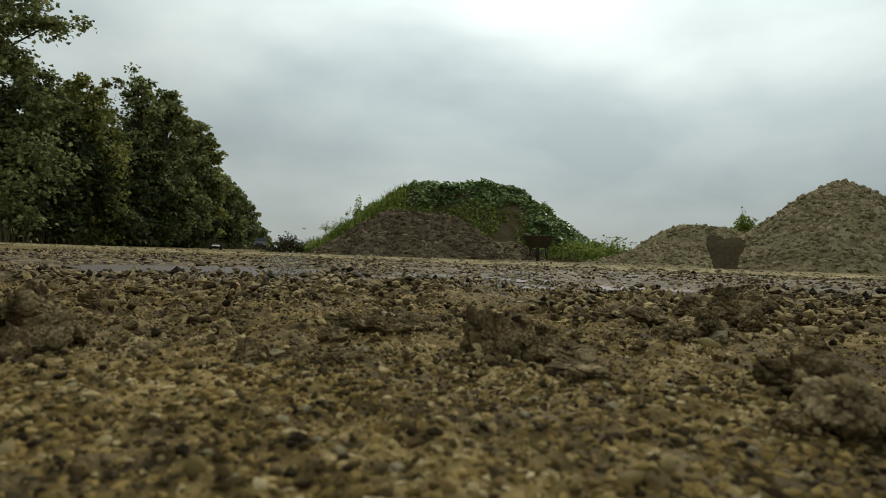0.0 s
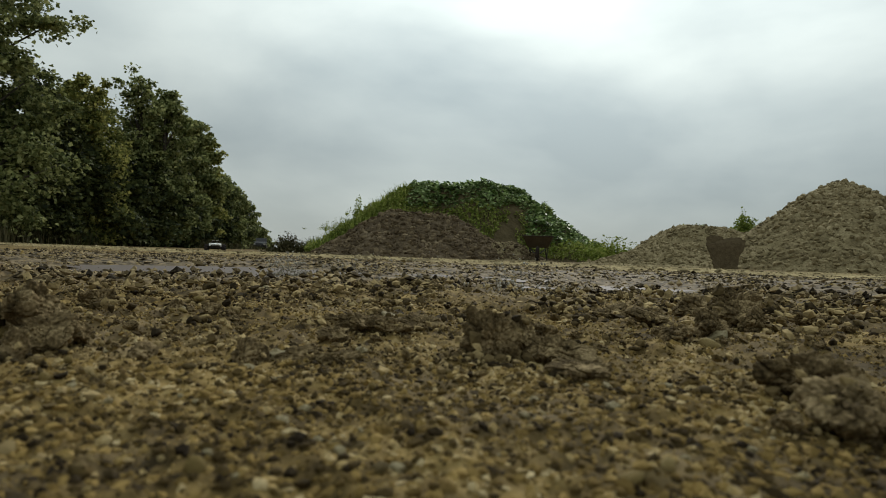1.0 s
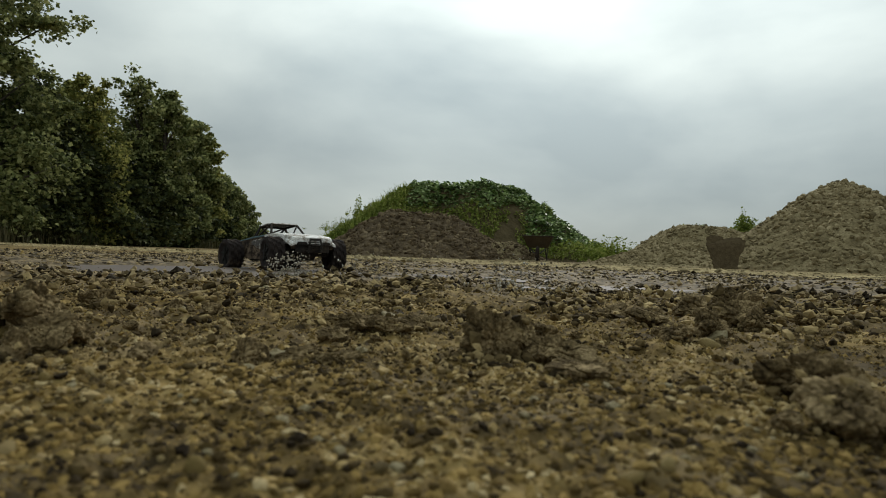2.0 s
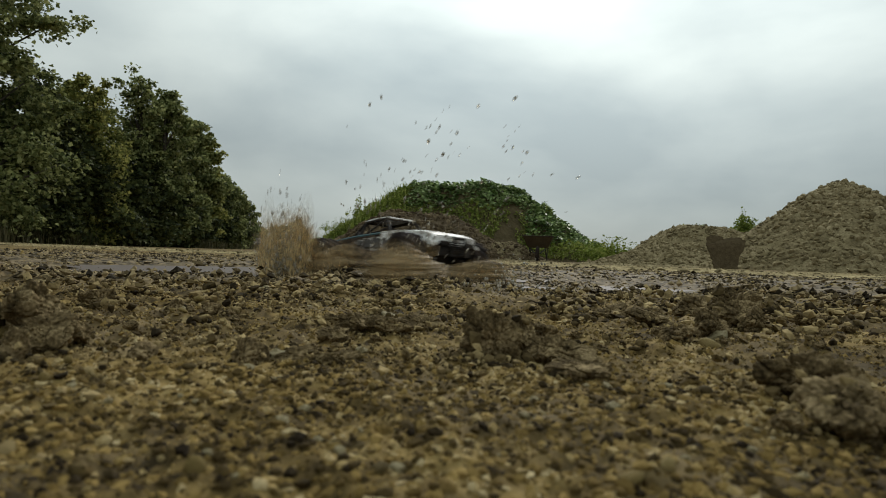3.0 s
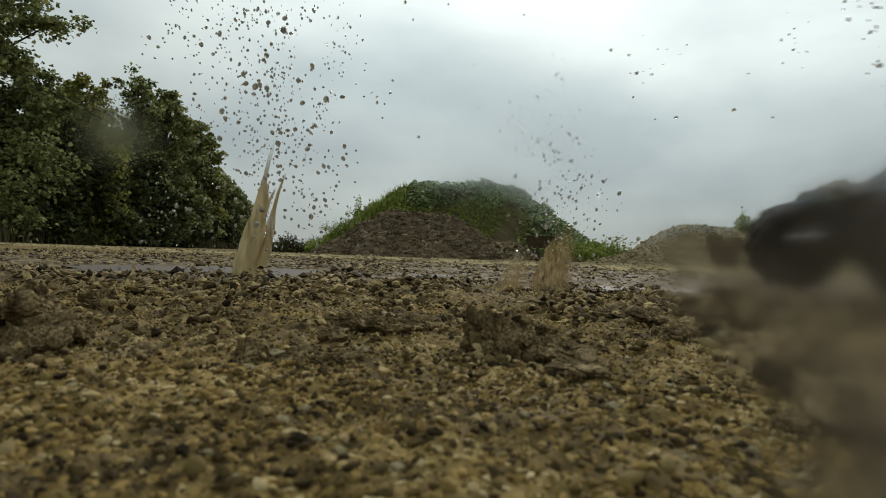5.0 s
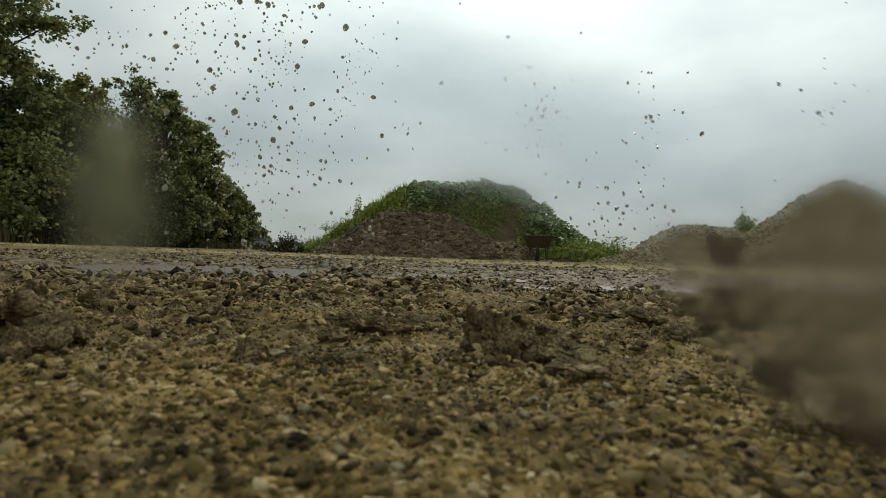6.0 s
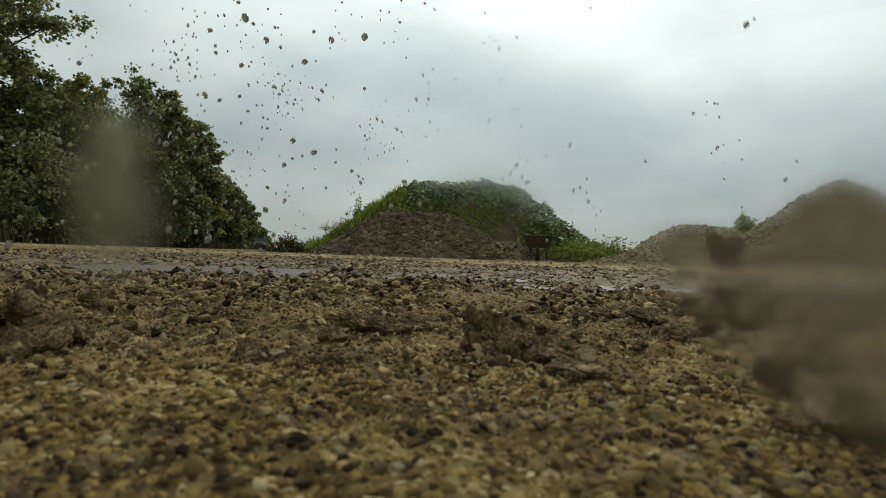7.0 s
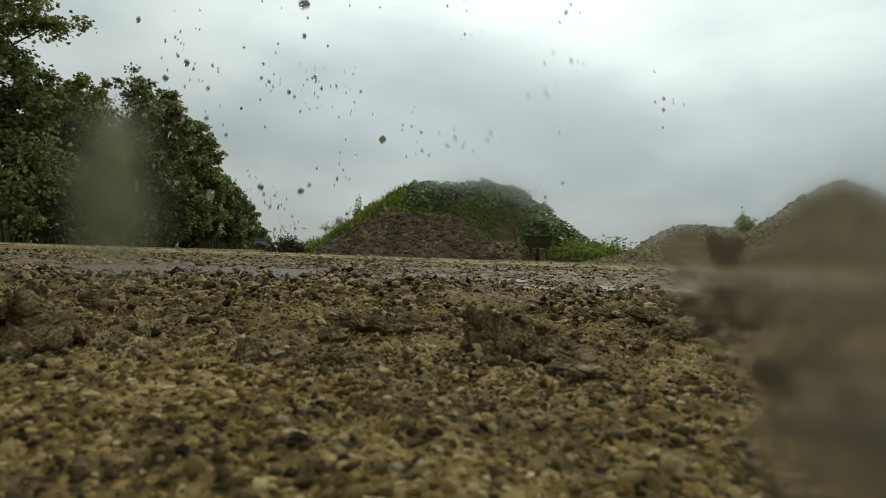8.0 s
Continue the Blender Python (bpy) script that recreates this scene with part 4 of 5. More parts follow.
        tube(bm, [(x, -w, z), (x, w, z)], 0.005, 8)
        part("crossbar", bm, M_BLACK, top)
    for s in (-1, 1):
        bm = bmesh.new()
        tube(bm, [(-0.095, -s * 0.068, 0.218), (-0.185, s * 0.062, 0.160)], 0.004, 6)
        part("cross_brace", bm, M_BLACK, top)
    bm = bmesh.new()
    loft(bm, [[(x, -w, z), (x, w, z), (x, w, z + 0.006), (x, -w, z + 0.006)] for x, w, z in ((-0.102, 0.066, 0.220), (-0.04, 0.070, 0.227), (0.028, 0.068, 0.229))])
    bmesh.ops.bevel(bm, geom=bm.edges[:], offset=0.002, segments=1, affect="EDGES")
    part("roof", bm, M_WHITE, top, "white roof panel")
    bm = bmesh.new()
    loft(bm, [[(x, -w, 0.11), (x, w, 0.11), (x, w * 0.8, z), (x, -w * 0.8, z)] for x, w, z in ((-0.22, 0.07, 0.150), (-0.10, 0.085, 0.172), (0.0, 0.088, 0.178), (0.06, 0.09, 0.172))])
    part("interior", bm, M_BLACK, top)
    bm = bmesh.new()
    loft(bm, [[(x, -0.05, z), (x, 0.05, z), (x, 0.045, z + 0.012), (x, -0.045, z + 0.012)] for x, z in ((-0.27, 0.150), (-0.20, 0.162))])
    part("tail_deck", bm, M_MUDDY, top)
    # front hoop and rear bumper
    bm = bmesh.new()
    tube(bm, [(0.26, -0.032, 0.09), (0.308, -0.034, 0.088), (0.316, -0.032, 0.125), (0.310, -0.026, 0.146), (0.310, 0.026, 0.146), (0.316, 0.032, 0.125), (0.308, 0.034, 0.088), (0.26, 0.032, 0.09)], 0.0055, 8)
    part("front_hoop", bm, M_STEEL, top)
    bm = bmesh.new()
    tube(bm, [(-0.24, -0.05, 0.09), (-0.278, -0.06, 0.085), (-0.278, 0.06, 0.085), (-0.24, 0.05, 0.09)], 0.0055, 8)
    part("rear_bumper", bm, M_STEEL, top)
    # wheel, once, then the others
    made = []
    for sx in (-1, 1):
        for sy in (-1, 1):
            bm = bmesh.new()
            tube(bm, [(sx * (BASE_HALF - 0.045), sy * 0.05, 0.075), (sx * BASE_HALF, sy * (TRACK_HALF - 0.03), WHEEL_R)], 0.007, 6)
            tube(bm, [(sx * (BASE_HALF + 0.04), sy * 0.05, 0.075), (sx * BASE_HALF, sy * (TRACK_HALF - 0.03), WHEEL_R)], 0.007, 6)
            part("suspension_arm", bm, M_BLACK, top)
            bm = bmesh.new()
            tube(bm, [(sx * (BASE_HALF - 0.02), sy * 0.075, 0.150), (sx * (BASE_HALF - 0.005), sy * (TRACK_HALF - 0.045), 0.085)], [0.011, 0.009], 10)
            part("shock_absorber", bm, M_STEEL, top)
            hub = new("wheel")
            hub.parent = top
            hub.matrix_basis = pose(sx * BASE_HALF, sy * TRACK_HALF, WHEEL_R)
            made.append((hub, sx, sy))
    bm = bmesh.new()
    prof = [(0.046, -0.030), (0.062, -0.038), (0.071, -0.036), (0.0735, -0.034), (0.0735, -0.019), (0.074, -0.017), (0.074, -0.002), (0.074, 0.002), (0.074, 0.017), (0.0735, 0.019), (0.0735, 0.034), (0.071, 0.036), (0.062, 0.038), (0.046, 0.030)]
    lug = {3: 0, 4: 0, 5: 1, 6: 1, 7: 0, 8: 0, 9: 1, 10: 1}   # which blocks of the tread stand in step
    n = 96
    rings = []
    for k in range(n):
        a = 2 * math.pi * (k // 2 * 2 + (0.35 if k % 2 else 0.0)) / n
        rings.append([bm.verts.new(((q + (0.0052 if j in lug and (k // 2 + 1) // 2 % 2 == lug[j] else 0)) * math.sin(a), w, (q + (0.0052 if j in lug and (k // 2 + 1) // 2 % 2 == lug[j] else 0)) * math.cos(a))) for j, (q, w) in enumerate(prof)])
    for k in range(n):
        a, c = rings[k], rings[(k + 1) % n]
        for j in range(len(prof) - 1):
            bm.faces.new((a[j], a[j + 1], c[j + 1], c[j]))
    tyre_me = bm_mesh("tyre", bm, M_TYRE)
    bm = bmesh.new()
    bmesh.ops.create_cone(bm, cap_ends=True, segments=30, radius1=0.047, radius2=0.047, depth=0.058, matrix=Matrix.Rotation(math.pi / 2, 4, "X"))
    for k in range(6):
        box(bm, -0.006, 0.006, -0.034, 0.034, 0.008, 0.045, 0.002, Matrix.Rotation(math.pi * k / 3, 4, "Y"))
    bmesh.ops.create_cone(bm, cap_ends=True, segments=12, radius1=0.012, radius2=0.010, depth=0.078, matrix=Matrix.Rotation(math.pi / 2, 4, "X"))
    rim_me = bm_mesh("rim", bm, M_RIM)
    for hub, sx, sy in made:
        piece("tyre", tyre_me, hub, label="chunky black treaded tyre caked with mud")
        piece("rim", rim_me, hub)
    return top, made


truck, truck_wheels = make_truck()

# ---- stones and clods by the camera ----


def gz(x, y):
    return float(ground_z(np.array([x]), np.array([y]))[0])


def spot(px, py, z=0.0):
    """Where the line of sight through a picture place meets the level z."""
    way = VIEW.to_3x3() @ Vector(((px - 784) / 1120, (441 - py) / 1120, -1))
    t = (z - EYE.z) / way.z
    return EYE.x + way.x * t, EYE.y + way.y * t


def clod(x, y, sx, sy, sz, seed, label, turn=0.0, fine=True, sink=0.3):
    """A lump of earth, knobbly at two scales as if pressed from crumbs."""
    v0, f0 = ICO5 if fine else ICO3
    k = Vector((seed * 1.7, seed * 0.3, 0))
    size = Vector((sx, sy, sz)) / max(sx, sy)
    r = np.random.default_rng(seed)
    cuts = r.normal(size=(12, 3))
    cuts /= np.linalg.norm(cuts, axis=1)[:, None]
    depth = 0.52 + 0.38 * r.random(12)
    face = v0 @ cuts.T
    chunk = np.min(np.where(face > 0.15, depth / np.maximum(face, 0.15), 9.0), axis=1).clip(0.45, 1.12)
    grow = []
    for p, c in zip(v0, chunk):
        q = Vector(p) * size
        d1, p1 = noise.voronoi(q * 2.6 + k)
        d2, p2 = noise.voronoi(q * 6.5 + k)
        crack1, crack2 = min(1.0, (d1[1] - d1[0]) * 6), min(1.0, (d2[1] - d2[0]) * 4)
        grow.append(c * (0.90 + 0.22 * noise.fractal(q * 1.6 + k, 1.0, 2.0, 3) + 0.24 * crack1 + 0.26 * noise.noise(p1[0] * 3.7) * crack1 + 0.05 * crack2 + 0.06 * noise.noise(p2[0] * 5.1) * crack2 + 0.022 * noise.fractal(q * 14 + k, 0.8, 2.0, 2)))
    body = v0 * np.array(grow)[:, None] * np.array([sx, sy, sz])
    body[:, :2] *= (1 + 0.40 * np.clip(v0[:, 2:] + 0.1, -1, 0))   # narrower at the foot
    ob = new("earth_clod", mesh_of("earth_clod", body, f0, M_CLOD, False))
    ob.matrix_basis = pose(x, y, gz(x, y) + sz * (1 - sink), 0, 0, turn)
    return tagged(ob, label, "earth clod", group="clods of earth")


CLOD_PLACES = []


def clods():
    # (picture place of the foot, half sizes, turn)
    rows = [(875, 640, 0.020, 0.015, 0.0190, 10, "large dark knobbly clod of damp earth"), (975, 640, 0.022, 0.014, 0.010, -20, "flat crumbly clod of damp earth"),
            (1025, 668, 0.017, 0.010, 0.0055, -8, "thin flake of damp earth"), (1425, 712, 0.024, 0.013, 0.0125, 0, "large blurred clod of dark earth"),
            (1492, 738, 0.019, 0.012, 0.012, 15, "large dark clod of crumbly earth"), (1540, 782, 0.018, 0.014, 0.0135, 30, "large dark clod of crumbly earth"), (1395, 775, 0.005, 0.005, 0.0045, 0, "small clod of dark earth"),
            (918, 634, 0.015, 0.012, 0.0160, 40, "large dark knobbly clod of damp earth"), (955, 604, 0.012, 0.010, 0.009, 70, "crumbly clod of damp earth"), (870, 596, 0.012, 0.010, 0.010, 70, "crumbly clod of damp earth"),
            (1205, 606, 0.014, 0.011, 0.009, 20, "clod of trodden earth"), (1262, 598, 0.018, 0.014, 0.013, 50, "rounded clod of trodden earth"), (1345, 588, 0.016, 0.013, 0.012, 80, "rounded clod of trodden earth"), (1150, 548, 0.026, 0.018, 0.012, 10, "low clod of crumbled earth"),
            (1395, 556, 0.018, 0.014, 0.010, 35, "clod of wet earth"), (1085, 560, 0.022, 0.016, 0.009, 0, "low clod of crumbled earth"), (690, 596, 0.014, 0.010, 0.008, 0, "low clod of crumbled earth"), (590, 600, 0.012, 0.010, 0.006, 45, "low clod of crumbled earth"), (530, 640, 0.011, 0.008, 0.006, 0, "small clod of dark earth"), (600, 642, 0.009, 0.007, 0.005, 30, "small clod of dark earth"),
            (35, 600, 0.022, 0.015, 0.019, 20, "upright clod of earth"), (60, 618, 0.016, 0.013, 0.011, 0, "dark clod of earth with pale stones"), (125, 612, 0.009, 0.009, 0.008, 0, "small dark clod of earth"),
            (15, 640, 0.009, 0.008, 0.011, 0, "upright clod of earth"), (1300, 580, 0.030, 0.026, 0.027, 0, "rounded clod of trodden earth"),
            (1235, 560, 0.030, 0.02, 0.011, 15, "low clod of crumbled earth"), (1160, 575, 0.022, 0.018, 0.008, 0, "low clod of crumbled earth"),
            (1290, 505, 0.040, 0.03, 0.020, 0, "clod of earth on the puddle's edge"), (640, 590, 0.020, 0.014, 0.008, 0, "low clod of crumbled earth"),
            (750, 590, 0.022, 0.014, 0.008, 12, "low clod of crumbled earth"), (840, 560, 0.016, 0.012, 0.006, 0, "low clod of crumbled earth"),
            (170, 540, 0.016, 0.014, 0.013, 0, "round clod of earth"), (312, 550, 0.011, 0.010, 0.009, 0, "round clod of earth"), (370, 556, 0.010, 0.010, 0.007, 0, "round clod of earth"),
            (435, 642, 0.010, 0.009, 0.0075, 0, "smooth clod of earth"), (705, 498, 0.018, 0.014, 0.013, 0, "black clod of wet earth"), (765, 502, 0.016, 0.012, 0.008, 0, "black clod of wet earth"),
            (1380, 520, 0.03, 0.02, 0.012, 0, "clod of wet earth"), (1440, 570, 0.018, 0.012, 0.008, 0, "clod of wet earth"), (240, 640, 0.010, 0.009, 0.006, 0, "small clod of dark earth")]
    for k, (px, py, sx, sy, sz, turn, label) in enumerate(rows):
        x, y = spot(px, py)
        ob = clod(x, y + sy * 0.6, sx, sy, sz, 300 + k, label, turn, sx > 0.012)
        CLOD_PLACES.append((ob.matrix_basis.copy(), sx, sy, sz))

    # scattered middling clods
    r = np.random.default_rng(333)
    protos = [clod(0.9, 1.0 + 0.1 * k, 0.012, 0.010, 0.008, 360 + k, "middling clod of dark earth on the gravel", 40 * k, False) for k in range(4)]
    for k in range(120):
        px, py = 1568 * r.random() ** 0.85, 478 + 150 * r.random() ** 1.4
        x, y = spot(px, py)
        if y > 3.0 or gz(x, y) < WATER_Z:
            continue
        size = min(1.6, 0.30 + 0.75 * y) * (0.35 + 0.6 * r.random() ** 1.5)
        ob = copy_thing(protos[k % 4], pose(x, y, gz(x, y) + 0.004 * size, 0, 0, 360 * r.random()))
        ob.scale = (size, size, size)


clods()


def stones():
    """Single pebbles that stand out, as pieces of the ground."""
    shapes = []
    for k in range(7):
        v, f = lumps(np.zeros((1, 3)), np.ones(1), ICO2, 0.7, 0.2, 400 + k)
        shapes.append(mesh_of("pebble", v, f, M_PEBBLE))
    pale = []
    for k in range(3):
        v, f = lumps(np.zeros((1, 3)), np.ones(1), ICO2, 0.6, 0.2, 430 + k)
        pale.append(mesh_of("pale_pebble", v, f, M_STONE, False))
    r = np.random.default_rng(44)

    def put(me, px, py, size, up=0.35):
        x, y = spot(px, py)
        piece("pebble", me, ground, pose(x, y, gz(x, y) + size * up, r.normal(0, 12), r.normal(0, 12), r.random() * 360) @ Matrix.Scale(size, 4))

    for px, py, s in ((122, 690, 0.0038), (20, 625, 0.0085), (490, 632, 0.0075), (700, 818, 0.004), (1180, 690, 0.0035), (690, 556, 0.010), (695, 592, 0.0065), (1075, 695, 0.0035), (440, 655, 0.004), (500, 735, 0.003), (1340, 580, 0.010), (1085, 730, 0.004), (560, 872, 0.0035), (605, 800, 0.0032), (470, 498, 0.016), (925, 478, 0.014), (640, 630, 0.005), (1270, 600, 0.010)):
        put(pale[int(r.integers(3))], px, py, s * 0.72, 0.2)
    for px, py, s in ((1110, 860, 0.006), (1180, 850, 0.004), (670, 832, 0.0035), (65, 640, 0.006), (1190, 700, 0.0045), (1255, 610, 0.012), (345, 830, 0.005), (210, 530, 0.010), (1250, 700, 0.0045), (630, 795, 0.003)):
        put(shapes[int(r.integers(7))], px, py, s * 0.75, 0.2)
    for k in range(190):
        py = 520 + 350 * r.random() ** 1.3
        px = r.random() * 1568
        d = 67.2 / (py - 450)
        put(pale[int(r.integers(3))] if k % 4 == 0 else shapes[int(r.integers(7))], px, py, min(0.007, d * (0.0035 + 0.007 * r.random() ** 2)), 0.3)


stones()


def gravel():
    """The loose grit of the yard: sizes grow with the distance, as only larger pieces stand out there."""
    vs, fs, n0 = [], [], 0
    r = np.random.default_rng(55)
    for r0, r1, count, lo, hi, base in ((0.09, 0.34, 19000, 0.0005, 0.0025, ICO1), (0.34, 0.75, 32000, 0.0006, 0.0028, OCTA), (0.75, 1.5, 22000, 0.0010, 0.0036, OCTA), (1.5, 3.6, 5000, 0.0016, 0.0060, OCTA), (3.6, 9.0, 4000, 0.004, 0.018, OCTA)):
        d = np.sqrt(r0 ** 2 + (r1 ** 2 - r0 ** 2) * r.random(count))
        a = np.radians((r.random(count) * 2 - 1) * 40)
        x, y = d * np.sin(a), d * np.cos(a)
        z = ground_z(x, y)
        ok = z > WATER_Z + 0.001
        x, y, z = x[ok], y[ok], z[ok]
        patch = fbm(x * 7, y * 7, 3, 60)
        s = (lo + (hi - lo) * r.random(len(x)) ** (4.0 if r1 < 0.4 else 5.0)) * (0.7 + 0.7 * patch)
        v, f = lumps(np.stack([x, y, z - s * 0.12], 1), s, base, 0.8, 0.36, int(r0 * 100))
        vs.append(v)
        fs.append(f + n0)
        n0 += len(v)
    ob = new("gravel", mesh_of("gravel", np.vstack(vs), np.vstack(fs), M_GRAVEL, False))
    return tagged(ob, "loose damp gravel and grit of ochre and grey pebbles", "gravel", kind="stuff")


gravel()


def mud_crumbs():
    """Crumbs of mud in loose drifts and small heaps over the grit, and wet lumps round the puddle."""
    near, far = [], []
    r = np.random.default_rng(56)

    def lay(x, y, lift_z, s, seed, into, flat=0.75, base=ICO1):
        into.append(lumps(np.stack([x, y, ground_z(x, y) + s * 0.08 + lift_z], 1), s * 1.12, base, flat, 0.46, seed))

    for r0, r1, count, lo, hi, flat in ((0.13, 0.9, 12000, 0.0004, 0.0030, 0.7), (0.9, 1.5, 18000, 0.0007, 0.0042, 0.6), (1.5, 3.4, 30000, 0.0014, 0.0090, 0.55), (3.4, 7.0, 20000, 0.003, 0.018, 0.5)):
        d = np.sqrt(r0 ** 2 + (r1 ** 2 - r0 ** 2) * r.random(count * 2))
        a = np.radians((r.random(count * 2) * 2 - 1) * 39)
        x, y = d * np.sin(a), d * np.cos(a)
        ok = fbm(x * 5 + 3, y * 5, 3, 71) > 0.53 - 0.13 * (d > 1.3)
        ok &= (ground_z(x, y) > WATER_Z - 0.001) | (r.random(len(x)) < 0.13)
        x, y = x[ok], y[ok]
        lay(x, y, 0 * x, lo + (hi - lo) * r.random(len(x)) ** (6.5 if r1 < 1 else 4.6 if r1 < 2 else 3.6), 57 + int(r1 * 10), near if r1 < 1.6 else far, flat, ICO1 if r1 < 1 else OCTA)
    # small heaps kicked up by wheels, thickest to the right and along the puddle
    for k in range(300):
        dist = 0.30 + 1.9 * r.random() ** 1.1
        ang = radians(-36 + 72 * r.random() ** 0.8)
        cx, cy = dist * math.sin(ang), dist * math.cos(ang)
        if gz(cx, cy) < WATER_Z + 0.004:
            continue
        wide = dist * (0.012 + 0.034 * r.random())
        n = 26 + int(34 * r.random())
        x, y = cx + r.normal(0, wide, n), cy + r.normal(0, wide * 0.8, n)
        e = np.exp(-((x - cx) ** 2 + (y - cy) ** 2) / (wide ** 2))
        lay(x, y, e * wide * 0.42, dist * (0.0009 + 0.0062 * r.random(n) ** 3.6), 900 + k, near if dist < 1.5 else far, 0.75, ICO1 if dist < 1.2 else OCTA)
    # crumbs that cling to the large clods and lie round their feet
    for k, (m, sx, sy, sz) in enumerate(CLOD_PLACES):
        n = 60
        d = r.normal(size=(n, 3))
        d /= np.linalg.norm(d, axis=1)[:, None]
        reach = np.where(r.random(n) < 0.25, 0.80, 1.0 + 0.6 * r.random(n))
        p = d * np.array([sx, sy, sz]) * reach[:, None]
        w = np.array([(m @ Vector(q))[:] for q in p])
        low_z = ground_z(w[:, 0], w[:, 1])
        w[:, 2] = np.where(reach > 0.99, low_z + 0.0008, np.maximum(w[:, 2], low_z))
        near.append(lumps(w, min(sx, sz) * (0.05 + 0.24 * r.random(n) ** 2.2), ICO1, 0.85, 0.3, 1500 + k))

    def join(name, made, material, label):
        vs, fs, n0 = [], [], 0
        for v, f in made:
            vs.append(v)
            fs.append(f + n0)
            n0 += len(v)
        tagged(new(name, mesh_of(name, np.vstack(vs), np.vstack(fs), material, False)), label, "mud", kind="stuff")

    join("mud_crumbs", near, M_CRUMB, "dark crumbs of damp mud strewn over the gravel")
    join("wet_mud_lumps", far, M_WETLUMP, "wet grey-brown lumps of churned mud round the puddle")


mud_crumbs()

# ---- splashes ----
G = 0.24
SPLASH_A, SPLASH_B = Vector((-0.50, 2.05, WATER_Z)), Vector((0.20, 1.45, -0.02))


def jet(name, height, radius, bend, seed, material, flare=0.0, label=""):
    """A ragged rising tongue of muddy water, thick at its foot."""
    r = np.random.default_rng(seed)
    n, k = 40, 16
    vs, fs = [], []
    for strand in range(5):
        tall = height * (1.0 if strand == 0 else 0.55 + 0.38 * r.random() if flare >= 0 else (0, 0.93, 0.80, 0.62, 0.72)[strand])
        ox, oy = r.normal(0, radius * 0.28, 2)
        if strand == 0:
            ox = 0.0
        rr = radius * (0.50 + 0.25 * r.random())
        lean_x = bend[0] * (tall / height) ** 1.3 + r.normal(0, 0.02 + 0.10 * abs(flare)) * tall * 1.5
        lean_y = bend[1] + r.normal(0, 0.02)
        for i in range(n):
            q = i / (n - 1)
            if flare < 0:
                rad = rr * (1.1 - 0.80 * q) * (1 - q ** 7) + 0.002
            elif flare == 0.0:
                rad = rr * (1 - 0.80 * float(sstep(0.46, 0.82, np.array(q)))) * (1 - q) ** 0.25 + 0.001
            elif flare < 0.2:
                rad = rr * (1.15 * (1 - q) ** 0.85) + 0.001
            else:
                rad = rr * ((1 - q) ** 0.5 * (1 - 0.6 * flare) + 0.6 * flare * (0.9 + 0.5 * q) * (1 - q ** 6)) + 0.0012
            cx = ox + lean_x * q ** 1.5 + 0.006 * math.sin(9 * q + seed + strand * 2)
            cy = oy + lean_y * q ** 1.5
            for j in range(k):
                a = 2 * math.pi * j / k
                w = rad * (1 + 0.45 * noise.noise(Vector((math.cos(a) * 1.5, math.sin(a) * 1.5, q * 9 + seed + strand * 5))) + 0.25 * noise.noise(Vector((math.cos(a) * 3, math.sin(a) * 3, q * 30 + seed))))
                vs.append((cx + w * math.cos(a), cy + 0.7 * w * math.sin(a), q * tall - 0.02))
        i, j = np.meshgrid(np.arange(n - 1), np.arange(k), indexing="ij")
        j2 = (j + 1) % k
        fs.append(np.stack([i * k + j, i * k + j2, (i + 1) * k + j2, (i + 1) * k + j], -1).reshape(-1, 4) + strand * n * k)
    v, f = vs, np.vstack(fs)
    ob = new(name, mesh_of(name, v, f, material))
    return tagged(ob, label or "ragged brown jet of muddy water thrown up by the wheels", "splash", group="water splashes")


JETS = []   # (thing, rows of seconds and place)


def deep(h):
    return -h - 0.12


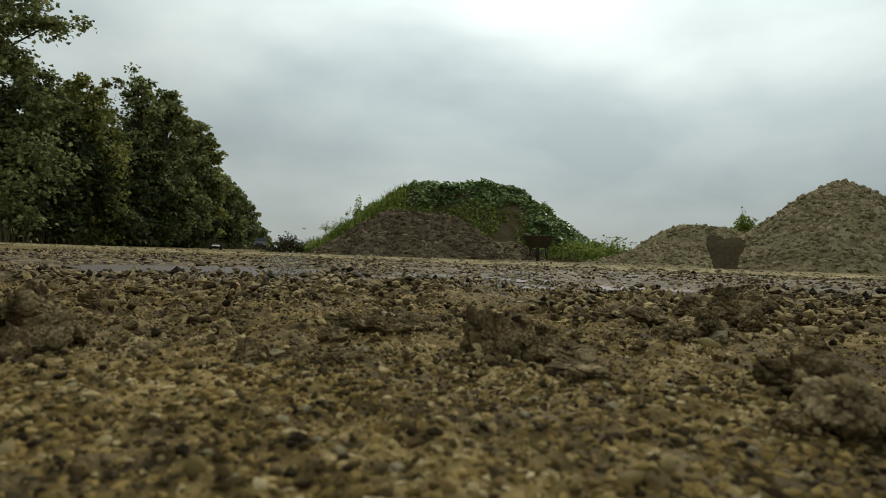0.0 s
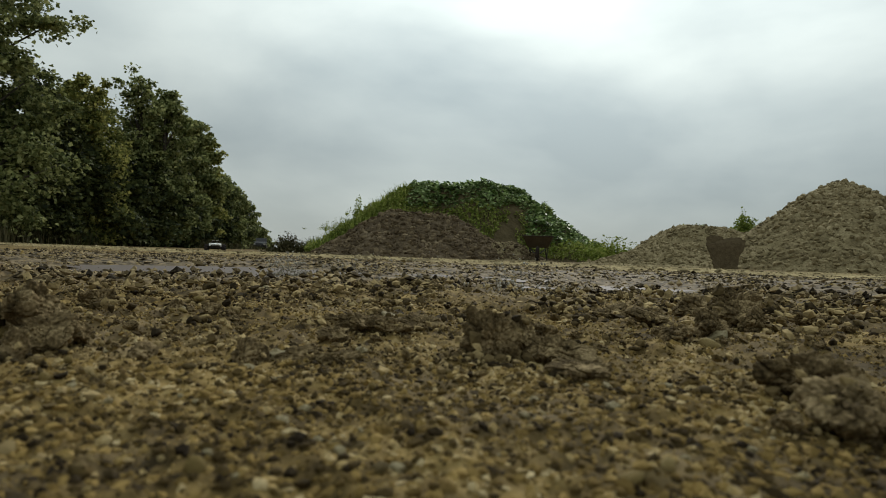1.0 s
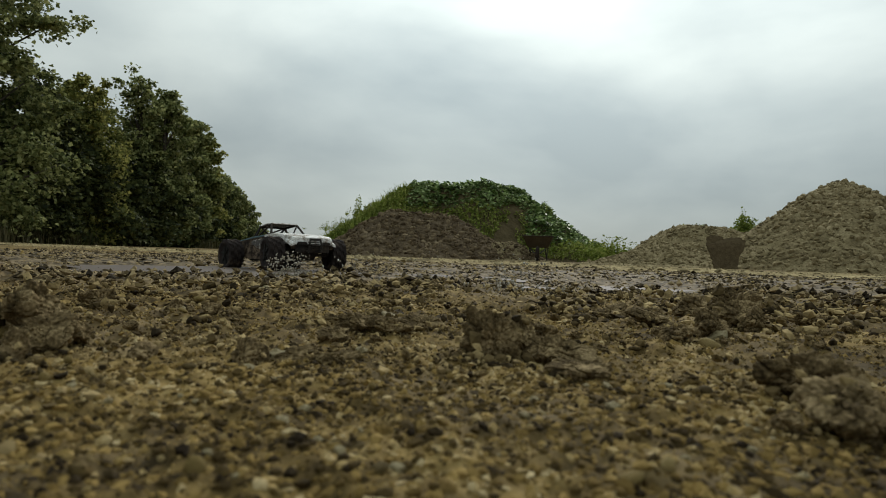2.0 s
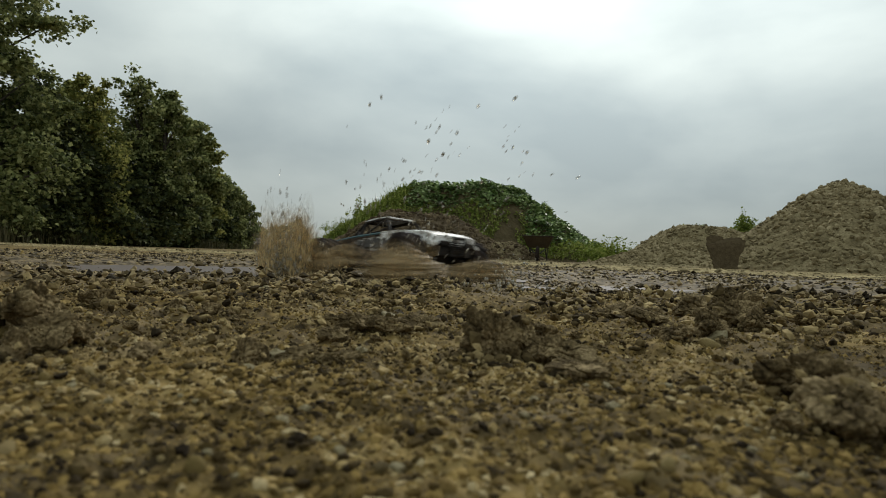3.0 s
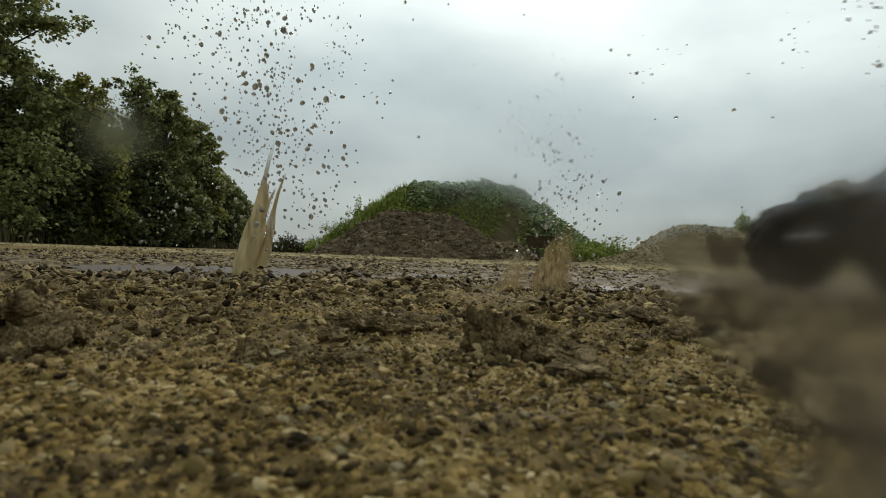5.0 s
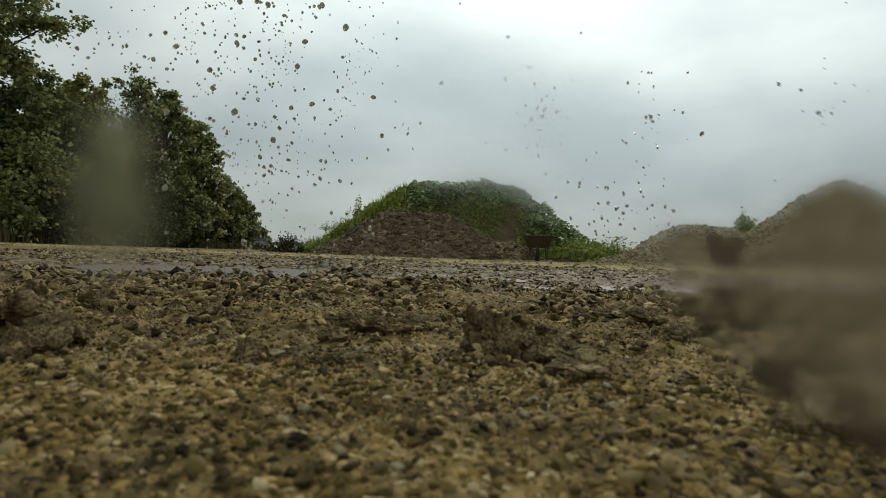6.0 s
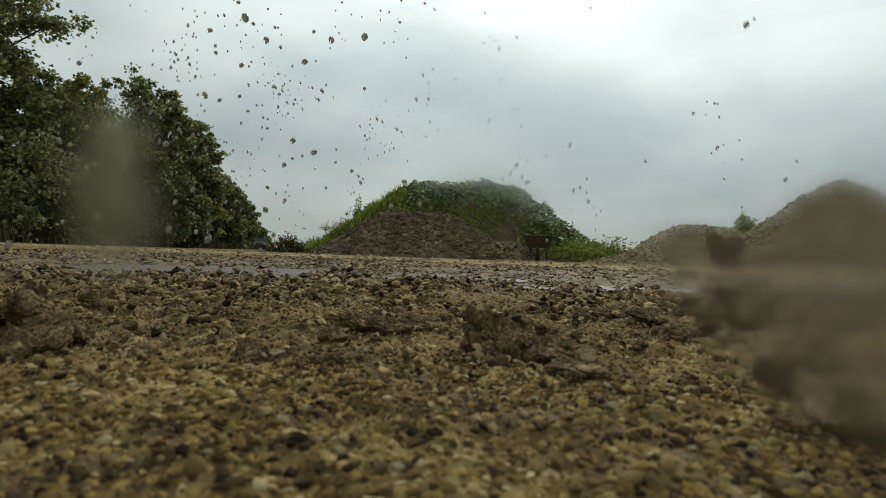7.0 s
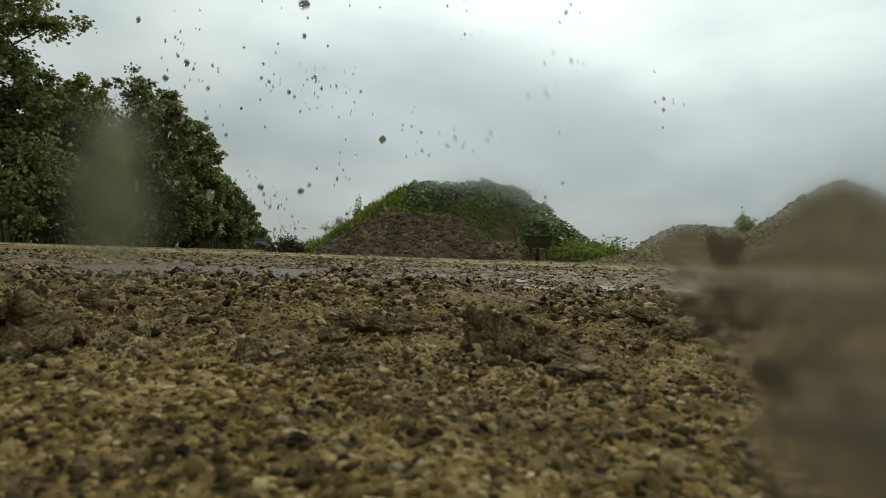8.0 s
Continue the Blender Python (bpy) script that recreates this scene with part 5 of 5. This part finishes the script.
def make_jets():
    def add(ob, h, x, y, t_up, t_full, t_hold, t_down, drift=-0.06, z=-0.03):
        rows = [(0.0, pose(x, y, deep(h))), (t_up, pose(x, y, deep(h))), (0.5 * (t_up + t_full), pose(x, y, z - 0.35 * h)), (t_full, pose(x, y, z)),
                (t_hold, pose(x + drift * 0.6, y, z)), (t_down, pose(x + drift, y, deep(h))), (8.0, pose(x + drift, y, deep(h)))]
        JETS.append((ob, rows))

    add(jet("splash_jet", 0.60, 0.058, (0.125, -0.02), 3, M_JET, label="tall bent jet of brown puddle water"), 0.62, -0.56, 2.05, 2.6, 4.0, 4.75, 5.75, -0.10)
    add(jet("splash_jet", 0.53, 0.080, (0.09, -0.02), 2, M_JET, -0.30, label="thick ragged column of brown puddle water"), 0.54, -0.555, 2.04, 2.75, 3.75, 4.08, 4.75, -0.04)
    add(jet("splash_jet", 0.40, 0.062, (-0.06, 0.02), 5, M_SPRAY, 0.4), 0.40, -0.54, 2.06, 2.3, 3.5, 3.75, 4.35)
    add(jet("splash_jet", 0.36, 0.060, (0.07, -0.02), 8, M_SPRAY, 0.4), 0.36, -0.47, 2.03, 2.3, 3.4, 3.7, 4.30)
    add(jet("splash_jet", 0.30, 0.085, (0.0, 0.0), 12, M_SPRAY, 0.75, "low flaring crown of brown spray"), 0.30, -0.50, 2.10, 2.2, 3.0, 3.5, 4.1)
    add(jet("splash_sheet", 0.24, 0.11, (-0.02, 0.0), 15, M_MIST, 0.85, "thin sheet of brown spray behind the truck"), 0.24, -0.66, 2.4, 1.8, 2.5, 3.0, 3.5, 0.08)
    add(jet("splash_sheet", 0.17, 0.13, (0.10, -0.03), 18, M_MIST, 0.8, "low sheet of brown spray thrown by the truck"), 0.17, -0.42, 2.1, 2.0, 2.75, 3.1, 3.7, 0.05)
    add(jet("splash_jet", 0.26, 0.080, (0.045, -0.01), 21, M_SPRAY, 0.15), 0.26, 0.13, 1.45, 3.8, 4.4, 4.7, 5.5, 0.03, -0.01)
    add(jet("splash_jet", 0.24, 0.062, (0.075, -0.01), 24, M_SPRAY, 0.1), 0.24, 0.21, 1.45, 4.0, 4.6, 4.85, 5.6, 0.03, -0.01)
    add(jet("splash_jet", 0.19, 0.085, (0.02, 0.0), 27, M_SPRAY, 0.5), 0.19, 0.08, 1.5, 3.7, 4.2, 4.6, 5.3, 0.03, -0.01)
    add(jet("splash_sheet", 0.17, 0.17, (0.05, -0.03), 31, M_MIST, 0.8, "low brown spray from the truck's rear wheels"), 0.17, -0.12, 1.85, 2.5, 3.05, 3.35, 3.9, 0.08)
    add(jet("splash_sheet", 0.12, 0.17, (0.10, -0.03), 34, M_MIST, 0.8, "low brown spray before the truck's front wheels"), 0.12, 0.06, 2.12, 2.45, 2.9, 3.15, 3.6, 0.12)

    add(jet("splash_sheet", 0.17, 0.17, (0.06, -0.02), 41, M_MURK, 0.8, "murky brown spray flung round the truck"), 0.17, -0.17, 1.30, 2.9, 3.25, 3.65, 4.1, 0.16)
    add(jet("splash_sheet", 0.13, 0.14, (0.05, -0.02), 44, M_MURK, 0.8, "murky brown spray flung round the truck"), 0.13, 0.03, 1.12, 2.95, 3.3, 3.65, 4.15, 0.16)


make_jets()

DROPS = []


def make_drops():
    r = np.random.default_rng(91)
    shapes = []
    for k in range(5):
        v, f = lumps(np.zeros((1, 3)), np.ones(1), ICO2, (1.0, 1.5, 0.9, 1.2, 0.8)[k], 0.10, 500 + k)
        shapes.append(mesh_of("mud_drop", v, f, M_DROP))

    clouds_of = []
    for k in range(6):
        q = np.random.default_rng(560 + k)
        n = 13
        pos = q.normal(size=(n, 3)) * np.array([0.030, 0.03, 0.045])
        v, f = lumps(pos, 0.0012 + 0.0030 * q.random(n) ** 2, ICO1, 1.2, 0.15, 570 + k)
        clouds_of.append(mesh_of("fine_drops", v, f, M_DROP))

    for k in range(6):
        q = np.random.default_rng(580 + k)
        n = 9
        pos = q.normal(size=(n, 3)) * np.array([0.036, 0.03, 0.045])
        v, f = lumps(pos, 0.0020 + 0.0034 * q.random(n) ** 1.5, ICO2, 1.1, 0.12, 590 + k)
        clouds_of.append(mesh_of("coarse_drops", v, f, M_DROP))

    def add(origin, t0, v, size, tilt, cloud=False):
        if cloud:
            ob = tagged(new("fine_drops", clouds_of[int(r.integers(6)) + 6 * (size > 1)]), "cloud of fine flying drops of muddy water", "water drops", kind="stuff")
            tilt = (0, 0, tilt[2])
        else:
            ob = new("mud_drop", shapes[int(r.integers(5))])
            ob.scale = (size, size, size)
            tagged(ob, "flying drop of brown muddy water from the puddle", "water drop", group="splash drops")
        rest = gz(origin.x, origin.y) - 0.012
        rows = [(0.0, pose(origin.x, origin.y, rest, *tilt))]
        t = t0
        rows.append((t0, pose(origin.x, origin.y, rest, *tilt)))
        while t < 8.0:
            t = min(8.0, t + 0.4)
            q = t - t0
            z = rest + v.z * q - 0.5 * G * q * q
            x, y = origin.x + v.x * q, origin.y + v.y * q
            if y < 0.16 or z < -0.05:
                break
            rows.append((t, pose(x, y, z, *tilt)))
        if rows[-1][0] < 8.0:
            x, y, z = rows[-1][1].translation
            floor_z = gz(x, y) - 0.02
            if rows[-1][0] < 7.5:
                rows.append((rows[-1][0] + 0.35, pose(x + v.x * 0.3, y + v.y * 0.3, floor_z, *tilt)))
            rows.append((8.0, pose(x + v.x * 0.3, y + v.y * 0.3, floor_z, *tilt)))
        DROPS.append((ob, rows))

    for k in range(150):
        t0 = 2.85 + 1.0 * r.random()
        up = 0.42 + 0.30 * r.random() if k % 5 < 3 else 0.30 + 0.62 * r.random()
        o = SPLASH_A + Vector((r.normal(0, 0.035), r.normal(0, 0.03), 0))
        add(o, t0, Vector((r.normal(-0.012, 0.055), r.normal(-0.085, 0.055), up)), 0.0028 + 0.0052 * r.random() ** 1.6, r.random(3) * 70)
    for k in range(60):
        t0 = 2.2 + 0.6 * r.random()
        o = Vector((-0.40 + 0.4 * r.random(), 2.0, WATER_Z))
        add(o, t0, Vector((r.normal(0.30, 0.24), r.normal(-0.2, 0.08), 0.36 + 0.5 * r.random())), 0.0018 + 0.0036 * r.random() ** 2, r.random(3) * 70)
    for k in range(50):
        t0 = 3.6 + 0.8 * r.random()
        o = SPLASH_B + Vector((r.normal(0, 0.05), r.normal(0, 0.04), 0))
        add(o, t0, Vector((r.normal(0.05, 0.10), r.normal(-0.02, 0.05), 0.10 + 0.44 * r.random() ** 1.5)), 0.0015 + 0.0042 * r.random() ** 2, r.random(3) * 70)

    for k in range(44):
        o = SPLASH_A + Vector((r.normal(0, 0.03), r.normal(0, 0.03), -0.05))
        add(o, 2.6 + 0.5 * r.random(), Vector((r.normal(-0.03, 0.085), r.normal(-0.06, 0.04), 0.32 + 0.55 * r.random())), 1, r.random(3) * 70, True)
    for k in range(58):
        o = SPLASH_A + Vector((r.normal(0, 0.02), r.normal(0, 0.03), -0.05))
        up = 0.20 + 0.58 * r.random()
        add(o, 2.72 + 0.25 * r.random(), Vector((r.normal(-0.015, 0.03 + 0.12 * up), r.normal(-0.06, 0.04), up)), 2, r.random(3) * 70, True)
    for k in range(22):
        o = SPLASH_A + Vector((r.normal(0, 0.03), r.normal(0, 0.03), -0.05))
        add(o, 3.1 + 0.7 * r.random(), Vector((r.normal(-0.01, 0.05), r.normal(-0.07, 0.04), 0.30 + 0.5 * r.random())), 1, r.random(3) * 70, True)
    for k in range(16):
        o = SPLASH_B + Vector((r.normal(0, 0.04), r.normal(0, 0.03), -0.05))
        add(o, 3.7 + 0.6 * r.random(), Vector((r.normal(0.06, 0.10), r.normal(-0.02, 0.04), 0.18 + 0.32 * r.random())), 1, r.random(3) * 70, True)
    for k in range(14):
        o = Vector((-0.35 + 0.4 * r.random(), 1.95, WATER_Z - 0.05))
        add(o, 2.1 + 0.7 * r.random(), Vector((r.normal(0.25, 0.22), r.normal(-0.2, 0.06), 0.35 + 0.45 * r.random())), 1, r.random(3) * 70, True)


make_drops()


# ---- mud that lands on the lens glass ----


def film_material(name, half_x, half_y, body, colour, rough, strength):
    """Wet mud film: smears what lies behind it, thins out at its ragged rim."""
    m = bpy.data.materials.new(name)
    m.use_nodes = True
    t = m.node_tree
    t.nodes.clear()
    tc = t.nodes.new("ShaderNodeTexCoord")
    mp = t.nodes.new("ShaderNodeMapping")
    mp.inputs["Scale"].default_value = (1 / half_x, 1 / half_y, 0)
    t.links.new(tc.outputs["Object"], mp.inputs["Vector"])
    ln = t.nodes.new("ShaderNodeVectorMath")
    ln.operation = "LENGTH"
    t.links.new(mp.outputs[0], ln.inputs[0])
    ns = t.nodes.new("ShaderNodeTexNoise")
    ns.inputs["Scale"].default_value, ns.inputs["Detail"].default_value = 1.6, 3
    t.links.new(mp.outputs[0], ns.inputs["Vector"])
    ad = t.nodes.new("ShaderNodeMath")
    ad.operation = "MULTIPLY_ADD"
    ad.inputs[1].default_value = 0.7
    t.links.new(ns.outputs["Fac"], ad.inputs[0])
    t.links.new(ln.outputs["Value"], ad.inputs[2])
    rim = t.nodes.new("ShaderNodeMapRange")
    rim.interpolation_type = "SMOOTHSTEP"
    for k, v in (("From Min", 0.36), ("From Max", 1.48), ("To Min", strength), ("To Max", 0.0)):
        rim.inputs[k].default_value = v
    t.links.new(ad.outputs[0], rim.inputs["Value"])
    clear = t.nodes.new("ShaderNodeBsdfTransparent")
    smear = t.nodes.new("ShaderNodeBsdfRefraction")
    smear.inputs["Roughness"].default_value, smear.inputs["IOR"].default_value = rough, 1.06
    mud = t.nodes.new("ShaderNodeBsdfTranslucent")
    mud.inputs["Color"].default_value = (*colour, 1)
    dirt = t.nodes.new("ShaderNodeBsdfDiffuse")
    dirt.inputs["Color"].default_value = (*colour, 1)
    two = t.nodes.new("ShaderNodeMixShader")
    two.inputs[0].default_value = 0.72
    t.links.new(mud.outputs[0], two.inputs[1])
    t.links.new(dirt.outputs[0], two.inputs[2])
    wet = t.nodes.new("ShaderNodeMixShader")
    wet.inputs[0].default_value = body
    t.links.new(smear.outputs[0], wet.inputs[1])
    t.links.new(two.outputs[0], wet.inputs[2])
    out = t.nodes.new("ShaderNodeMixShader")
    t.links.new(rim.outputs["Result"], out.inputs[0])
    t.links.new(clear.outputs[0], out.inputs[1])
    t.links.new(wet.outputs[0], out.inputs[2])
    o = t.nodes.new("ShaderNodeOutputMaterial")
    t.links.new(out.outputs[0], o.inputs["Surface"])
    return m


FILMS = []


def film(px, py, half_px, half_py, t_hit, start, body, colour, rough, strength, label, depth=0.03, slant=0.0, gone=None):
    """A thin lens-shaped splat; it flies from the puddle and sticks in front of the glass."""
    k = depth / 1120
    hx, hy = half_px * k, half_py * k
    bm = bmesh.new()
    n = 40
    seats = []
    for z in (-0.00012, 0.00012):
        rings = [[bm.verts.new((hx * q * 1.25 * math.cos(2 * math.pi * j / n) * (1 + 0.06 * math.sin(3 * 2 * math.pi * j / n)), hy * q * 1.25 * math.sin(2 * math.pi * j / n), z)) for j in range(n)] for q in (0.5, 1.0)]
        mid = bm.verts.new((0, 0, z))
        for j in range(n):
            i = (j + 1) % n
            bm.faces.new((mid, rings[0][j], rings[0][i]))
            bm.faces.new((rings[0][j], rings[1][j], rings[1][i], rings[0][i]))
        seats.append(rings[1])
    for j in range(n):
        i = (j + 1) % n
        bm.faces.new((seats[0][j], seats[0][i], seats[1][i], seats[1][j]))
    ob = new("mud_splat", bm_mesh("mud_splat", bm, film_material("wet_mud_film", hx, hy, body, colour, rough, strength), False))
    tagged(ob, label, "mud splat", group="mud on the lens glass")
    way = VIEW.to_3x3() @ Vector(((px - 784) / 1120, (441 - py) / 1120, -1))
    spot_at = EYE + way * depth
    m = look(spot_at, EYE) @ pose(0, 0, 0, 0, 0, slant)
    turn = m.to_quaternion().to_matrix().to_4x4()
    far = Matrix.Translation(start) @ turn
    mid_way = Matrix.Translation(Vector(start).lerp(spot_at, 0.5) + Vector((0, 0, 0.05))) @ turn
    rows = [(0.0, far), (t_hit - 0.3, far), (t_hit - 0.12, mid_way), (t_hit, m), (t_hit + 0.15, m)]
    if gone:   # runs down off the glass
        rows += [(gone, m), (gone + 0.7, Matrix.Translation((0.004, 0, -0.030)) @ m)]
    FILMS.append((ob, rows + [(8.0, rows[-1][1])]))


BROWN = (0.25, 0.21, 0.155)
film(1560, 500, 250, 330, 3.30, (0.30, 1.5, -0.045), 0.13, BROWN, 0.40, 0.92, "blurred film of wet brown mud on the glass", 0.026)
film(1590, 660, 270, 270, 3.40, (0.32, 1.5, -0.045), 0.26, BROWN, 0.40, 0.80, "thick brown splash of mud running down the glass", 0.0285, -40, 4.8)
film(1390, 585, 350, 135, 3.92, (0.35, 1.5, -0.045), 0.13, BROWN, 0.30, 0.95, "thin slanting film of muddy water on the glass", 0.031, 35)
film(1530, 800, 270, 190, 7.85, (0.35, 1.3, -0.045), 0.30, BROWN, 0.45, 0.90, "fresh splash of brown mud on the glass", 0.024)
film(205, 235, 75, 60, 3.75, (-0.5, 2.0, -0.05), 0.35, (0.42, 0.42, 0.30), 0.5, 0.42, "small faint smear of muddy water on the glass", 0.033)
film(200, 345, 105, 170, 5.2, (-0.5, 2.0, -0.05), 0.42, (0.42, 0.405, 0.26), 0.6, 0.52, "faint olive smear of muddy water on the glass", 0.030)
film(900, 200, 230, 240, 4.9, (0.1, 1.7, -0.045), 0.05, (0.30, 0.29, 0.20), 0.6, 0.5, "faint smear of muddy water on the glass", 0.036)

# ---- all that moves ----
ROLL = [(0.0, 0), (2.8, 0), (3.2, -6), (3.5, -11), (3.8, -4), (4.2, 0), (8.0, 0)]   # right side up
TRUCK = [  # seconds, x, y, z, pitch (nose up), heading
    (0.0, -7.9, 22.0, -0.03, 0, -70), (0.5, -6.6, 18.2, -0.03, 0, -70), (1.0, -4.75, 13.2, -0.03, 0, -71), (1.2, -3.6, 9.9, -0.03, 0, -72), (1.5, -2.03, 5.5, -0.03, 0, -74),
    (1.7, -1.00, 3.30, -0.035, 2, -50), (2.0, -0.80, 3.15, -0.045, 2, -47), (2.4, -0.57, 2.90, -0.05, 0, -45), (2.8, -0.372, 2.64, -0.040, 0, -43), (3.0, -0.175, 2.36, -0.045, 3, -42), (3.2, -0.06, 1.98, -0.042, 7, -43),
    (3.5, 0.095, 1.385, -0.030, 8, -43), (3.8, 0.240, 1.285, 0.004, 5, -36), (4.0, 0.346, 1.212, 0.014, 3, -30), (4.2, 0.43, 1.12, 0.022, 2, -22), (4.5, 0.556, 1.00, 0.032, 1, -11), (4.7, 0.664, 0.985, 0.028, 0, -5),
    (5.0, 0.85, 0.98, 0.02, 0, -2), (5.4, 1.14, 0.98, 0.0, 0, 0), (6.0, 1.8, 0.99, -0.01, 0, 1), (8.0, 4.4, 1.05, -0.02, 0, 1)]


def motions():
    walk(truck, [(t, pose(x, y, z, float(np.interp(t, [q[0] for q in ROLL], [q[1] for q in ROLL])), -pitch, turn)) for t, x, y, z, pitch, turn in TRUCK])
    for hub, sx, sy in truck_wheels:
        steps = [0.2 * k for k in range(41)]
        walk(hub, [(t, pose(sx * BASE_HALF, sy * TRACK_HALF, WHEEL_R, 0, 0, -10 * (sx > 0)) @ Matrix.Rotation(radians(78 * k + 13 * sy), 4, "Y")) for k, t in enumerate(steps)])
    for ob, rows in JETS + DROPS + FILMS:
        walk(ob, rows)


motions()
